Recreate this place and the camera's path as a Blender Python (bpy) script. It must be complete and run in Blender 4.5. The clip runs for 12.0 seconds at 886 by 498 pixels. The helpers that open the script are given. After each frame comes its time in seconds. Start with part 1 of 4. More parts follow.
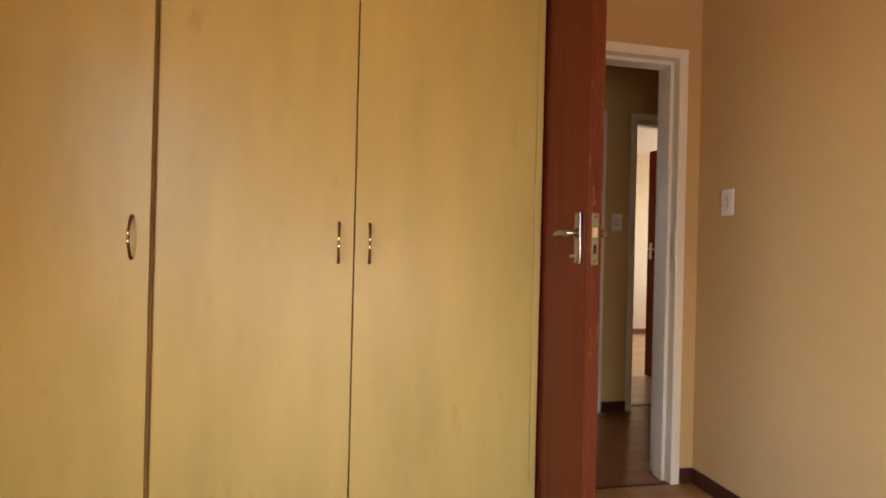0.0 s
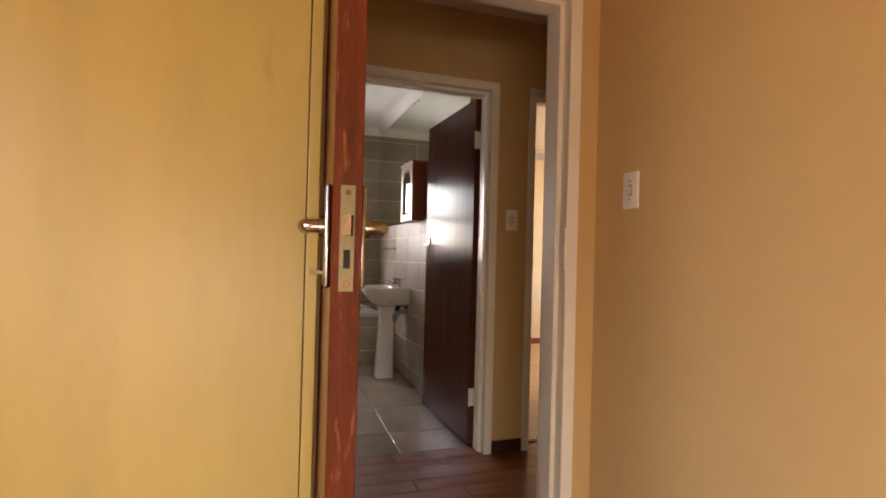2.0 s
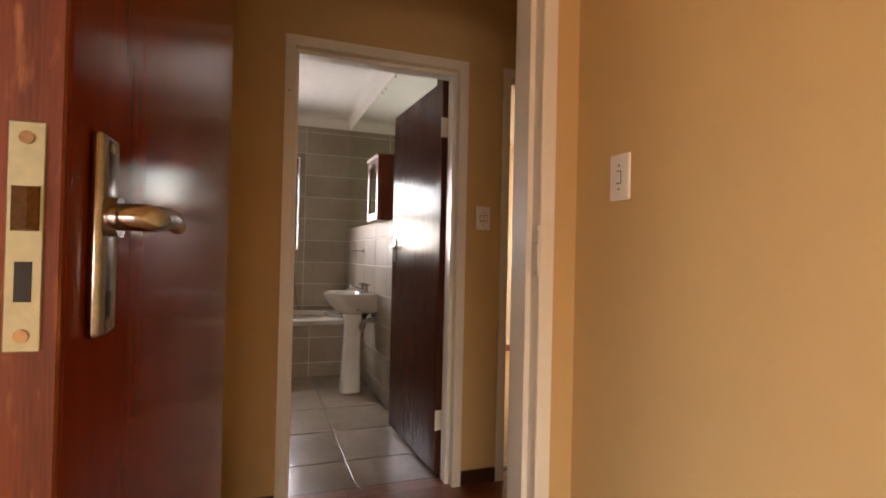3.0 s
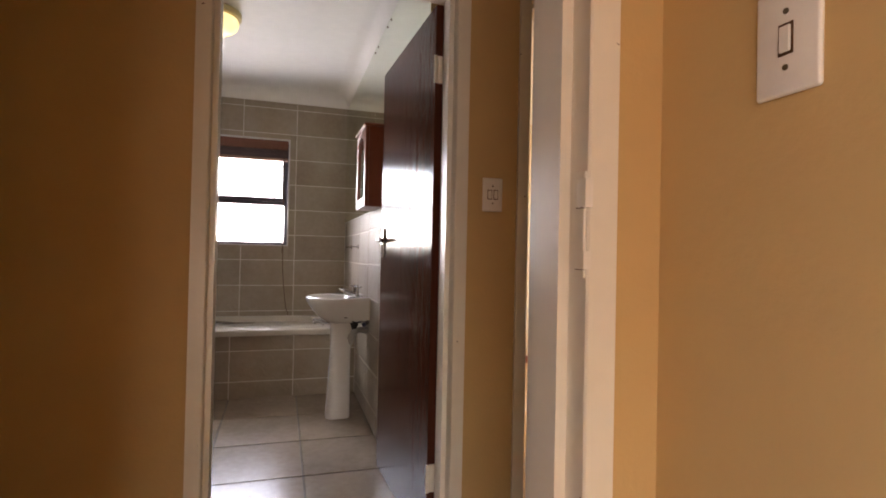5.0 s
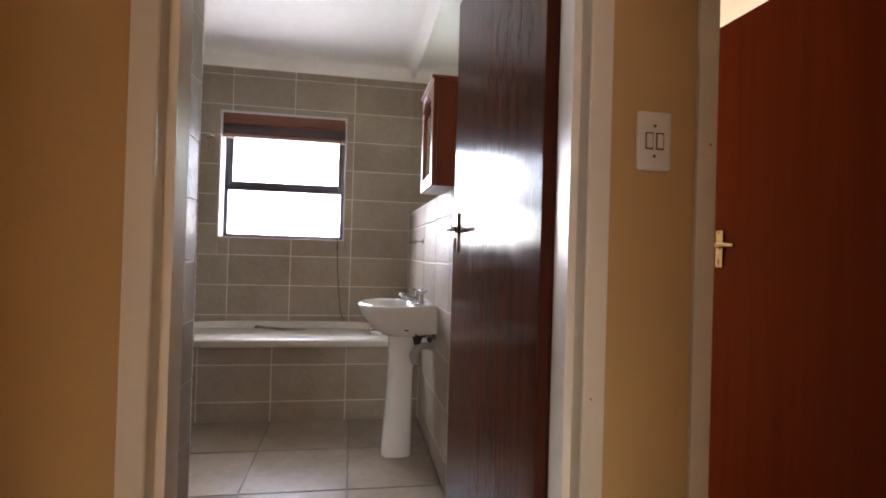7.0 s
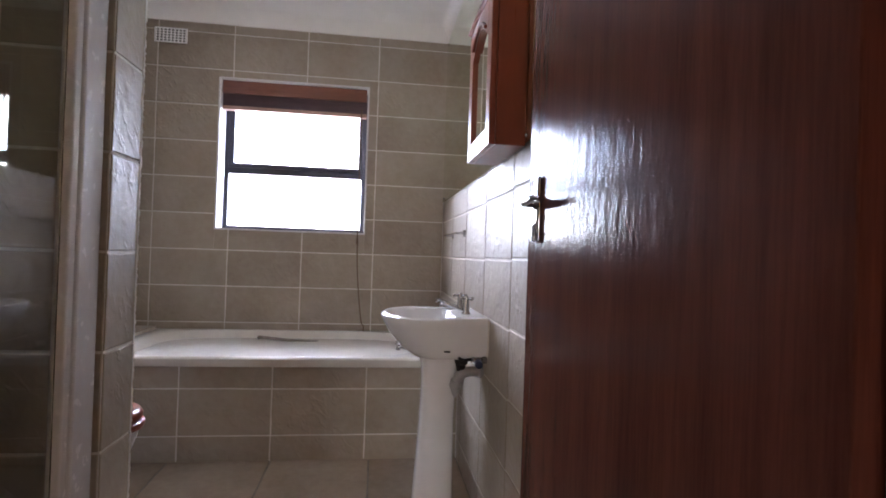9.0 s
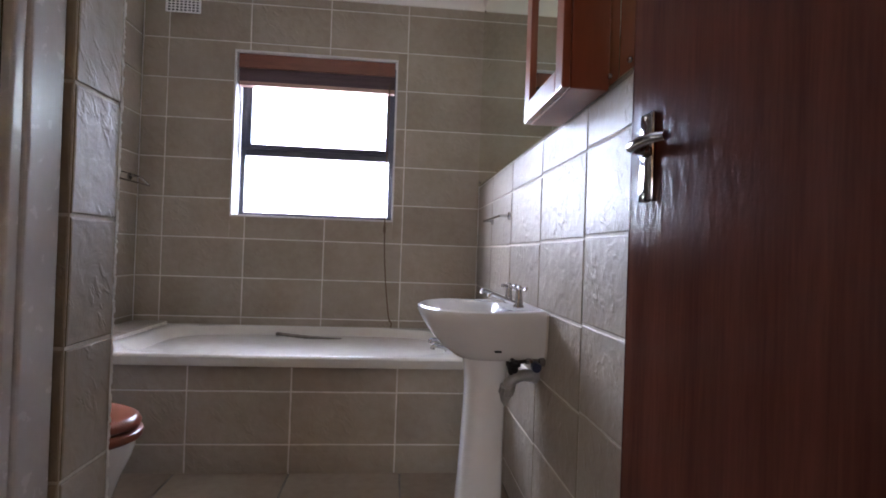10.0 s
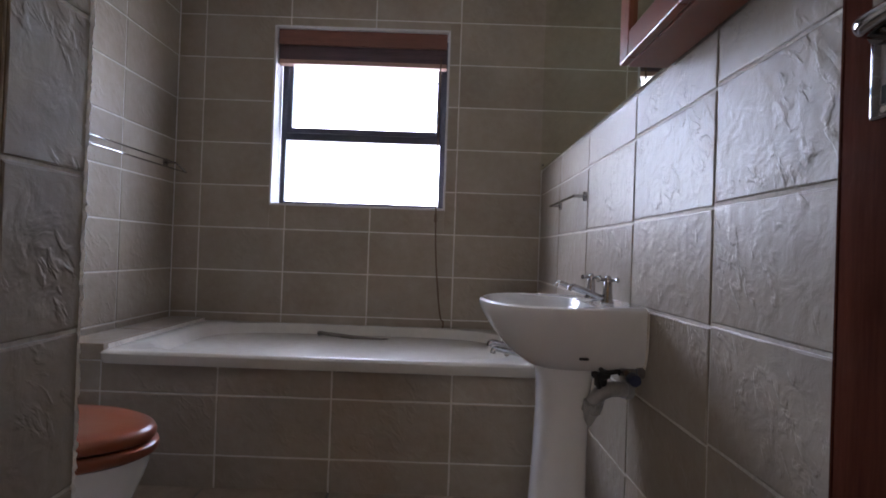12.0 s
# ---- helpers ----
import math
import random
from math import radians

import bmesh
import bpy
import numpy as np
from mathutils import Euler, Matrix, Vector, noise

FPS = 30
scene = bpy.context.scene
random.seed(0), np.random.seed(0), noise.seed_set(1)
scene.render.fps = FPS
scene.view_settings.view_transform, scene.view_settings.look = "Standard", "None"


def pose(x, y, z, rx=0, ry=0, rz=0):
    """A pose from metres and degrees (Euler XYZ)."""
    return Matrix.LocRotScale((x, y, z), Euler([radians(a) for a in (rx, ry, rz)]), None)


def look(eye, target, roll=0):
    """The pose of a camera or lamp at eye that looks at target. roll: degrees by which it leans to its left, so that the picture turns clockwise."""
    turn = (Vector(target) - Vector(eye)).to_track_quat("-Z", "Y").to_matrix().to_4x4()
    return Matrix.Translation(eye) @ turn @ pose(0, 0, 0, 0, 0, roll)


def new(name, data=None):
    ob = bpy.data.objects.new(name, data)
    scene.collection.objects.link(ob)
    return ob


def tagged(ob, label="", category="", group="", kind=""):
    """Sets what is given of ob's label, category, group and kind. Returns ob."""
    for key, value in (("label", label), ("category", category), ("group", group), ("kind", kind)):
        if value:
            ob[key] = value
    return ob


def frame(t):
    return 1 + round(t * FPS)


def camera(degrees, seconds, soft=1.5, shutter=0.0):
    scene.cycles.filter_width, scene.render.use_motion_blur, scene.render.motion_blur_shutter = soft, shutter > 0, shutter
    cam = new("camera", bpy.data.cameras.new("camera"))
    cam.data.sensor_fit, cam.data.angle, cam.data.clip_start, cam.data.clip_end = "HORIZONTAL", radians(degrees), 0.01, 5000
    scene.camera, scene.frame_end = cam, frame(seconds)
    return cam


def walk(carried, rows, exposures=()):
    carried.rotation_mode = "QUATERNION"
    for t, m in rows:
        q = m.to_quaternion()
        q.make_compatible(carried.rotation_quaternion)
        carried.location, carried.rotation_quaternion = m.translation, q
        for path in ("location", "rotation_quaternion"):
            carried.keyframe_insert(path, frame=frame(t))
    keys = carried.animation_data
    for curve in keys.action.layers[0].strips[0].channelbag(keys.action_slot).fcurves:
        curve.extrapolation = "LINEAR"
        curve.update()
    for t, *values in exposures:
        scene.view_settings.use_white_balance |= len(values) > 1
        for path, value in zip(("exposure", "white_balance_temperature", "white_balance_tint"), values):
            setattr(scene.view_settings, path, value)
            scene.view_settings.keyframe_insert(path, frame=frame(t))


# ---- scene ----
cam = camera(81.0, 12.0, soft=1.8)
PATH = [
    (0, (0.255, 0.363, 1.09), (0.653, 2.323, 1.094), 1.4),
    (0.5, (0.439, 0.482, 1.115), (0.933, 2.42, 1.119), 1.4),
    (1, (0.592, 0.614, 1.112), (1.121, 2.543, 1.122), 1.4),
    (1.5, (0.708, 0.8, 1.118), (1.276, 2.718, 1.13), 1.5),
    (2, (0.851, 0.979, 1.114), (1.484, 2.876, 1.13), 1.5),
    (2.5, (0.991, 1.123, 1.129), (1.659, 3.008, 1.149), 1.4),
    (3, (1.083, 1.29, 1.125), (1.765, 3.17, 1.148), 1.3),
    (5, (1.445, 1.963, 1.097), (2.04, 3.872, 1.12), 1.2),
    (5.5, (1.472, 2.148, 1.091), (1.999, 4.077, 1.11), 1.3),
    (6, (1.5, 2.329, 1.074), (1.958, 4.276, 1.093), 1.4),
    (6.5, (1.541, 2.508, 1.083), (1.937, 4.468, 1.1), 1.5),
    (7, (1.561, 2.702, 1.076), (1.908, 4.671, 1.093), 1.7),
    (9, (1.574, 3.408, 1.043), (1.83, 5.391, 1.061), 1.9),
    (9.5, (1.549, 3.573, 1.02), (1.773, 5.56, 1.036), 2.0),
    (10, (1.525, 3.729, 0.981), (1.705, 5.72, 0.995), 2.0),
    (10.5, (1.518, 3.851, 0.948), (1.649, 5.847, 0.96), 1.9),
    (11, (1.509, 3.946, 0.931), (1.583, 5.945, 0.943), 2.0),
    (11.5, (1.504, 4.002, 0.926), (1.542, 6.002, 0.939), 2.0),
    (12, (1.5, 4.044, 0.928), (1.499, 6.044, 0.942), 2.0),
]
walk(cam, [(t, look(eye, target, roll)) for t, eye, target, roll in PATH],
     [(0.0, 4.05, 7200, 19), (1.5, 4.10, 8000, 22), (2.5, 4.33, 8600, 25), (5.0, 4.50, 7800, 23), (7.0, 4.90, 7100, 21), (9.0, 5.07, 6350, 22), (9.5, 4.97, 6250, 22), (10.5, 4.60, 6250, 22), (12.0, 4.10, 6200, 22)])

# ---- light ----
world = bpy.data.worlds.new("world")
scene.world = world
world.use_nodes = True
sky = world.node_tree.nodes.new("ShaderNodeTexSky")
sky.sky_type, sky.sun_disc = "NISHITA", False
sky.sun_elevation, sky.sun_rotation = radians(54), radians(286)
world.node_tree.links.new(sky.outputs[0], world.node_tree.nodes["Background"].inputs[0])
world.node_tree.nodes["Background"].inputs[1].default_value = 0.1


def area(name, m, sx, sy, power, colour):
    d = bpy.data.lights.new(name, "AREA")
    d.shape, d.size, d.size_y, d.energy, d.color = "RECTANGLE", sx, sy, power, colour
    ob = new(name, d)
    ob.matrix_world = m
    return ob


# daylight in the openings of the bathroom, the bedroom (left, unseen) and the second bedroom
area("bathroom_daylight", look((1.04, 7.12, 1.66), (0.98, 5.0, 1.40)), 1.25, 1.25, 4.2, (0.76, 0.86, 1.0))
area("bedroom_daylight", look((-1.00, -0.1, 1.40), (0.60, 1.0, 1.55)), 1.75, 0.9, 0.45, (1.0, 0.89, 0.70))
# added fill at a made-up low opening, brightens the lower wardrobe
area("bedroom_back_fill", look((0.2, -1.95, 0.66), (0.2, -1.35, 0.14)), 1.95, 0.9, 2.3, (1.0, 0.93, 0.86))
area("second_daylight", look((5.62, 5.2, 1.5), (3.0, 5.2, 1.1)), 1.7, 1.3, 2.4, (1.0, 0.92, 0.80))
sun = bpy.data.lights.new("sun", "SUN")
sun.energy, sun.angle, sun.color = 0.42, radians(0.5), (1.0, 0.92, 0.80)
new("sun", sun).matrix_world = look((-5.0, -1.0, 8.0), (0.5, 0.6, 0.0))

# ---- materials ----


def mat(name, base, rough=0.5, metal=0.0, var=0.08, scale=6.0, bump=0.0, bscale=40.0, stretch=(1, 1, 1), bstretch=None, fine=0.5,
        dark=None, per=0.0, coat=0.0, spec=0.5):
    """A surface with colour varied at two scales, fine relief and uneven gloss. per: change from piece to piece."""
    m = bpy.data.materials.new(name)
    m.use_nodes = True
    nt = m.node_tree
    n, l = nt.nodes, nt.links
    b = n["Principled BSDF"]
    tc = n.new("ShaderNodeTexCoord")
    info = n.new("ShaderNodeObjectInfo")
    off = n.new("ShaderNodeVectorMath")
    off.operation = "MULTIPLY_ADD"
    comb = n.new("ShaderNodeCombineXYZ")
    for i in range(3):
        l.new(info.outputs["Random"], comb.inputs[i])
    l.new(comb.outputs[0], off.inputs[0])
    off.inputs[1].default_value = (37.0, 51.0, 23.0)
    l.new(tc.outputs["Object"], off.inputs[2])
    mp = n.new("ShaderNodeMapping")
    mp.inputs["Scale"].default_value = stretch
    l.new(off.outputs[0], mp.inputs[0])
    big, small = n.new("ShaderNodeTexNoise"), n.new("ShaderNodeTexNoise")
    big.inputs["Scale"].default_value, big.inputs["Detail"].default_value = scale, 4
    small.inputs["Scale"].default_value, small.inputs["Detail"].default_value = scale * 9, 6
    for t in (big, small):
        l.new(mp.outputs[0], t.inputs["Vector"])
    mix = n.new("ShaderNodeMix")
    mix.inputs[0].default_value = fine
    l.new(big.outputs["Fac"], mix.inputs[2])
    l.new(small.outputs["Fac"], mix.inputs[3])
    ramp = n.new("ShaderNodeValToRGB")
    lo = dark or tuple(c * (1 - 2.2 * var) for c in base)
    hi = tuple(min(1.0, c * (1 + 1.6 * var)) for c in base)
    ramp.color_ramp.elements[0].position, ramp.color_ramp.elements[0].color = 0.32, (*lo, 1)
    ramp.color_ramp.elements[1].position, ramp.color_ramp.elements[1].color = 0.68, (*hi, 1)
    l.new(mix.outputs[0], ramp.inputs[0])
    hue = n.new("ShaderNodeHueSaturation")
    val = n.new("ShaderNodeMapRange")
    val.inputs[3].default_value, val.inputs[4].default_value = 1 - per, 1 + per
    l.new(info.outputs["Random"], val.inputs[0])
    l.new(val.outputs[0], hue.inputs["Value"])
    l.new(ramp.outputs[0], hue.inputs["Color"])
    l.new(hue.outputs[0], b.inputs["Base Color"])
    rr = n.new("ShaderNodeMapRange")
    rr.inputs[3].default_value, rr.inputs[4].default_value = max(0.02, rough * 0.8), min(1.0, rough * 1.2)
    l.new(small.outputs["Fac"], rr.inputs[0])
    l.new(rr.outputs[0], b.inputs["Roughness"])
    b.inputs["Metallic"].default_value = metal
    b.inputs["Coat Weight"].default_value = coat
    b.inputs["Specular IOR Level"].default_value = spec
    if bump:
        bn, bp = n.new("ShaderNodeTexNoise"), n.new("ShaderNodeBump")
        bn.inputs["Scale"].default_value, bn.inputs["Detail"].default_value = bscale, 5
        bm_ = mp
        if bstretch:
            bm_ = n.new("ShaderNodeMapping")
            bm_.inputs["Scale"].default_value = bstretch
            l.new(off.outputs[0], bm_.inputs[0])
        l.new(bm_.outputs[0], bn.inputs["Vector"])
        l.new(bn.outputs["Fac"], bp.inputs["Height"])
        bp.inputs["Strength"].default_value, bp.inputs["Distance"].default_value = 0.6, bump
        l.new(bp.outputs[0], b.inputs["Normal"])
    return m


def slate_mat(name, base, rough, relief, per=0.07, dark=None, spec=0.24):
    """Glazed slate-look ceramic: soft waves, sparse cleft ridges, cloudy colour."""
    m = mat(name, base, rough, var=0.06, scale=3.0, per=per, fine=0.3, spec=spec, dark=dark)
    nt = m.node_tree
    n, l = nt.nodes, nt.links
    mp = [x for x in n if x.bl_idname == "ShaderNodeMapping"][0]
    turn, rot = n.new("ShaderNodeMapping"), n.new("ShaderNodeMapping")
    turn.inputs["Rotation"].default_value = (0.0, radians(40), 0.0)
    rot.inputs["Scale"].default_value = (40, 40, 20)
    l.new(mp.outputs[0], turn.inputs[0])
    l.new(turn.outputs[0], rot.inputs[0])
    noises = []
    for scale_, detail, warp, vec in ((20.0, 4, 0.5, mp), (1.0, 3, 0.5, rot), (7.0, 2, 0.2, mp), (70.0, 4, 0.0, mp)):
        t = n.new("ShaderNodeTexNoise")
        t.inputs["Scale"].default_value, t.inputs["Detail"].default_value, t.inputs["Distortion"].default_value = scale_, detail, warp
        l.new(vec.outputs[0], t.inputs["Vector"])
        noises.append(t)

    def span(src, a, b):
        r = n.new("ShaderNodeMapRange")
        r.interpolation_type = "SMOOTHSTEP"
        r.inputs[1].default_value, r.inputs[2].default_value = a, b
        l.new(src, r.inputs[0])
        return r.outputs[0]

    def calc(op, a, b):
        c = n.new("ShaderNodeMath")
        c.operation = op
        for k, v in enumerate((a, b)):
            if isinstance(v, float):
                c.inputs[k].default_value = v
            else:
                l.new(v, c.inputs[k])
        return c.outputs[0]

    cleft = calc("MULTIPLY", span(noises[1].outputs["Fac"], 0.49, 0.64), span(noises[2].outputs["Fac"], 0.47, 0.60))
    height = calc("ADD", calc("MULTIPLY", noises[0].outputs["Fac"], 0.85), calc("MULTIPLY", cleft, 0.30))
    height = calc("ADD", height, calc("MULTIPLY", noises[3].outputs["Fac"], 0.05))
    bp = n.new("ShaderNodeBump")
    bp.inputs["Strength"].default_value, bp.inputs["Distance"].default_value = 0.75, relief
    l.new(height, bp.inputs["Height"])
    l.new(bp.outputs[0], n["Principled BSDF"].inputs["Normal"])
    return m


def glass_mat(name, tint=(1, 1, 1), rough=0.0):
    m = bpy.data.materials.new(name)
    m.use_nodes = True
    b = m.node_tree.nodes["Principled BSDF"]
    b.inputs["Base Color"].default_value = (*tint, 1)
    b.inputs["Roughness"].default_value = rough
    b.inputs["Transmission Weight"].default_value = 1.0
    b.inputs["IOR"].default_value = 1.45
    return m


def glow_mat(name, colour, strength):
    m = bpy.data.materials.new(name)
    m.use_nodes = True
    b = m.node_tree.nodes["Principled BSDF"]
    b.inputs["Base Color"].default_value = (0.85, 0.8, 0.62, 1)
    b.inputs["Roughness"].default_value = 0.25
    b.inputs["Emission Color"].default_value = (*colour, 1)
    b.inputs["Emission Strength"].default_value = strength
    return m


CREAM = mat("cream_wall_paint", (0.57, 0.380, 0.168), 0.75, var=0.025, scale=1.2, bump=0.0012, bscale=90)
PALEWALL = mat("pale_cream_wall_paint", (0.70, 0.60, 0.42), 0.75, var=0.025, scale=1.2, bump=0.001, bscale=90)
CEIL = mat("white_ceiling_paint", (0.80, 0.78, 0.74), 0.8, var=0.02, scale=1.5, bump=0.0006, bscale=60)
FRAMEW = mat("white_gloss_frame_paint", (0.77, 0.725, 0.625), 0.32, var=0.018, scale=3, bump=0.0005, bscale=18)


def wear(m, colour, scale, a, b, stretch=(1, 1, 1)):
    """Small chips and scuffs of another colour scattered over a painted or varnished surface."""
    nt = m.node_tree
    chips, cut, tint = nt.nodes.new("ShaderNodeTexNoise"), nt.nodes.new("ShaderNodeMapRange"), nt.nodes.new("ShaderNodeMix")
    tc, mp = nt.nodes.new("ShaderNodeTexCoord"), nt.nodes.new("ShaderNodeMapping")
    mp.inputs["Scale"].default_value = stretch
    nt.links.new(tc.outputs["Object"], mp.inputs[0])
    nt.links.new(mp.outputs[0], chips.inputs["Vector"])
    chips.inputs["Scale"].default_value, chips.inputs["Detail"].default_value = scale, 3
    cut.inputs[1].default_value, cut.inputs[2].default_value = a, b
    tint.data_type = "RGBA"
    base = nt.nodes["Principled BSDF"].inputs["Base Color"]
    nt.links.new(base.links[0].from_socket, tint.inputs[6])
    tint.inputs[7].default_value = (*colour, 1)
    nt.links.new(chips.outputs["Fac"], cut.inputs[0])
    nt.links.new(cut.outputs[0], tint.inputs[0])
    nt.links.new(tint.outputs[2], base)


wear(FRAMEW, (0.16, 0.10, 0.06), 60, 0.755, 0.775)
LAMINATE = mat("maple_laminate", (0.465, 0.345, 0.108), 0.36, var=0.050, scale=2.0, stretch=(3.4, 3.4, 0.7), fine=0.15, bump=0.0001, bscale=150)
wear(LAMINATE, (0.385, 0.255, 0.068), 7, 0.64, 0.80, (1.6, 1.6, 0.7))
LAMEDGE = mat("brown_wardrobe_edge", (0.33, 0.19, 0.07), 0.5, var=0.1, scale=4, stretch=(4, 4, 0.5))
MAHOG = mat("mahogany_door_veneer", (0.128, 0.020, 0.0085), 0.15, var=0.09, scale=3, stretch=(9, 9, 0.35), fine=0.45, bump=0.00015, bscale=14, bstretch=(1.5, 1.5, 0.5), spec=0.05)
MAHOGEDGE = mat("mahogany_edge_wood", (0.115, 0.023, 0.0055), 0.55, var=0.2, scale=8, stretch=(8, 8, 0.4), bump=0.0004, bscale=60, spec=0.2)
wear(MAHOGEDGE, (0.24, 0.085, 0.032), 13, 0.62, 0.78, (8, 8, 1.4))
DARKDOOR = mat("dark_brown_door_varnish", (0.080, 0.025, 0.016), 0.16, var=0.15, scale=3, stretch=(8, 8, 0.4), fine=0.4, bump=0.0018, bscale=30, bstretch=(2.0, 2.0, 0.65), spec=0.07)
SKIRT = mat("dark_wood_skirting", (0.055, 0.018, 0.010), 0.35, var=0.2, scale=4, stretch=(0.5, 0.5, 6))
SKIRTRED = mat("red_wood_skirting", (0.20, 0.05, 0.022), 0.4, var=0.2, scale=4)
HALLWOOD = mat("red_brown_laminate_floor", (0.25, 0.078, 0.027), 0.32, var=0.22, scale=3, stretch=(0.5, 6, 6), per=0.16, bump=0.0003, bscale=40)
BEDWOOD = mat("orange_laminate_floor", (0.40, 0.205, 0.085), 0.32, var=0.2, scale=3, stretch=(0.5, 6, 6), per=0.12, bump=0.0003, bscale=40)
PALEWOOD = mat("pale_laminate_floor", (0.55, 0.37, 0.19), 0.3, var=0.15, scale=3, stretch=(0.5, 6, 6), per=0.1, bump=0.0003, bscale=40)
TILE = slate_mat("grey_beige_slate_tile", (0.325, 0.278, 0.225), 0.42, 0.0056, dark=(0.262, 0.212, 0.160))
FLOORTILE = slate_mat("grey_floor_tile", (0.325, 0.268, 0.210), 0.21, 0.0011, dark=(0.25, 0.195, 0.145), spec=0.5)
GROUT = mat("pale_grout", (0.60, 0.55, 0.48), 0.85, var=0.12, scale=14, bump=0.001, bscale=120)
FGROUT = mat("dark_floor_grout", (0.16, 0.14, 0.12), 0.9, var=0.15, scale=14, bump=0.001, bscale=120)
CERAMIC = mat("white_ceramic", (0.67, 0.655, 0.645), 0.10, var=0.015, scale=3, coat=0.3)
ENAMEL = mat("white_bath_enamel", (0.57, 0.535, 0.475), 0.22, var=0.03, scale=3)
CHROME = mat("chrome", (0.42, 0.42, 0.43), 0.06, metal=1.0, var=0.04, scale=12)
NICKEL = mat("worn_nickel", (0.38, 0.365, 0.35), 0.17, metal=1.0, var=0.14, scale=30, bump=0.0002, bscale=200)
BRASSY = mat("dull_brass_plate", (0.25, 0.215, 0.120), 0.5, metal=0.6, var=0.10, scale=12, bump=0.0002, bscale=150)
BRONZE = mat("dark_bronze", (0.16, 0.085, 0.04), 0.32, metal=0.85, var=0.2, scale=30)
GOLD = mat("polished_gold_band", (0.80, 0.58, 0.25), 0.18, metal=1.0, var=0.05, scale=20)
# near-black: painted shade of keyholes and vent holes, also the black hoses and waste
DARKHOLE = mat("hole_shade_and_black_fittings", (0.012, 0.010, 0.008), 0.8, var=0.1)
PLASTIC = mat("white_switch_plastic", (0.78, 0.74, 0.68), 0.35, var=0.02, scale=8)
GRIPMAT = mat("tarnished_grip_metal", (0.20, 0.175, 0.15), 0.4, metal=0.7, var=0.2, scale=20)
SCREW = mat("dull_screw", (0.20, 0.16, 0.11), 0.45, metal=0.8, var=0.1, scale=60)
ALU = mat("white_aluminium", (0.60, 0.58, 0.60), 0.26, var=0.03, scale=5)
# steel colour lifted towards blue to carry the glow of the bright panes
WINFRAME = mat("bloom_lifted_dark_steel", (0.050, 0.052, 0.075), 0.35, var=0.15, scale=10)
# slats: valance shade darkens this colour, window bloom tints it purplish
BLINDSHADE = mat("shade_darkened_blind_slats", (0.085, 0.046, 0.052), 0.5, var=0.15, scale=4, stretch=(0.4, 7, 7))
BLINDPALE = mat("pale_blind_rail", (0.36, 0.21, 0.16), 0.45, var=0.15, scale=4, stretch=(0.4, 7, 7))
BLINDW = mat("red_brown_blind_wood", (0.17, 0.055, 0.030), 0.42, var=0.18, scale=4, stretch=(0.4, 7, 7))
CABWOOD = mat("red_cabinet_wood", (0.195, 0.048, 0.021), 0.30, var=0.08, scale=3, stretch=(5, 5, 0.5), fine=0.3, coat=0.05)
SEATWOOD = mat("orange_seat_wood", (0.185, 0.041, 0.013), 0.30, var=0.05, scale=1.6, stretch=(0.6, 3, 3), fine=0.08, coat=0.1)
GREYPIPE = mat("grey_plastic_waste", (0.30, 0.285, 0.275), 0.4, var=0.08, scale=10)
BLUECAP = mat("dark_blue_valve", (0.014, 0.019, 0.05), 0.4, var=0.1)
CORD = mat("brown_cord", (0.12, 0.075, 0.045), 0.8, var=0.1)
PLASTER = mat("white_reveal_plaster", (0.78, 0.77, 0.76), 0.7, var=0.03, scale=4)
REVEAL = mat("grey_white_reveal_paint", (0.55, 0.53, 0.53), 0.6, var=0.05, scale=4, bump=0.0006, bscale=50)
FROSTED = glass_mat("window_glass", (0.98, 0.99, 1.0), 0.02)
SHOWERGLASS = glass_mat("shower_glass", (0.93, 0.96, 0.95), 0.0)
LAMPGLASS = glow_mat("lit_lamp_glass", (1.0, 0.84, 0.36), 0.055)
MIRROR = bpy.data.materials.new("mirror_silver")
MIRROR.use_nodes = True
_b = MIRROR.node_tree.nodes["Principled BSDF"]
_b.inputs["Base Color"].default_value, _b.inputs["Metallic"].default_value, _b.inputs["Roughness"].default_value = (0.80, 0.86, 0.75, 1), 1.0, 0.01

# ---- mesh helpers ----


def mesh_from(bm, name, material, smooth=False):
    bmesh.ops.recalc_face_normals(bm, faces=bm.faces)
    me = bpy.data.meshes.new(name)
    bm.to_mesh(me)
    bm.free()
    me.materials.append(material)
    if smooth:
        for p in me.polygons:
            p.use_smooth = True
        me.set_sharp_from_angle(angle=radians(40))
    return me


def part(name, bm, material, parent=None, label="", smooth=False, at=None):
    ob = new(name, bm if isinstance(bm, bpy.types.Mesh) else mesh_from(bm, name, material, smooth))
    ob.parent = parent
    if at:
        ob.location = at
    return tagged(ob, label)


def thing(name, at, label, category, group="", kind="", rz=0):
    ob = new(name)
    ob.empty_display_size = 0.05
    ob.matrix_basis = pose(*at, 0, 0, rz)
    return tagged(ob, label, category, group, kind)


def box(x0, x1, y0, y1, z0, z1, bevel=0.0, seg=2, bm=None):
    out = bm or bmesh.new()
    b = bmesh.new()
    bmesh.ops.create_cube(b, size=1)
    for v in b.verts:
        v.co = ((x0 + x1) / 2 + v.co.x * (x1 - x0), (y0 + y1) / 2 + v.co.y * (y1 - y0), (z0 + z1) / 2 + v.co.z * (z1 - z0))
    if bevel:
        bmesh.ops.bevel(b, geom=b.edges, offset=bevel, segments=seg, affect="EDGES", profile=0.5)
    me = bpy.data.meshes.new("tmp")
    b.to_mesh(me)
    b.free()
    out.from_mesh(me)
    bpy.data.meshes.remove(me)
    return out


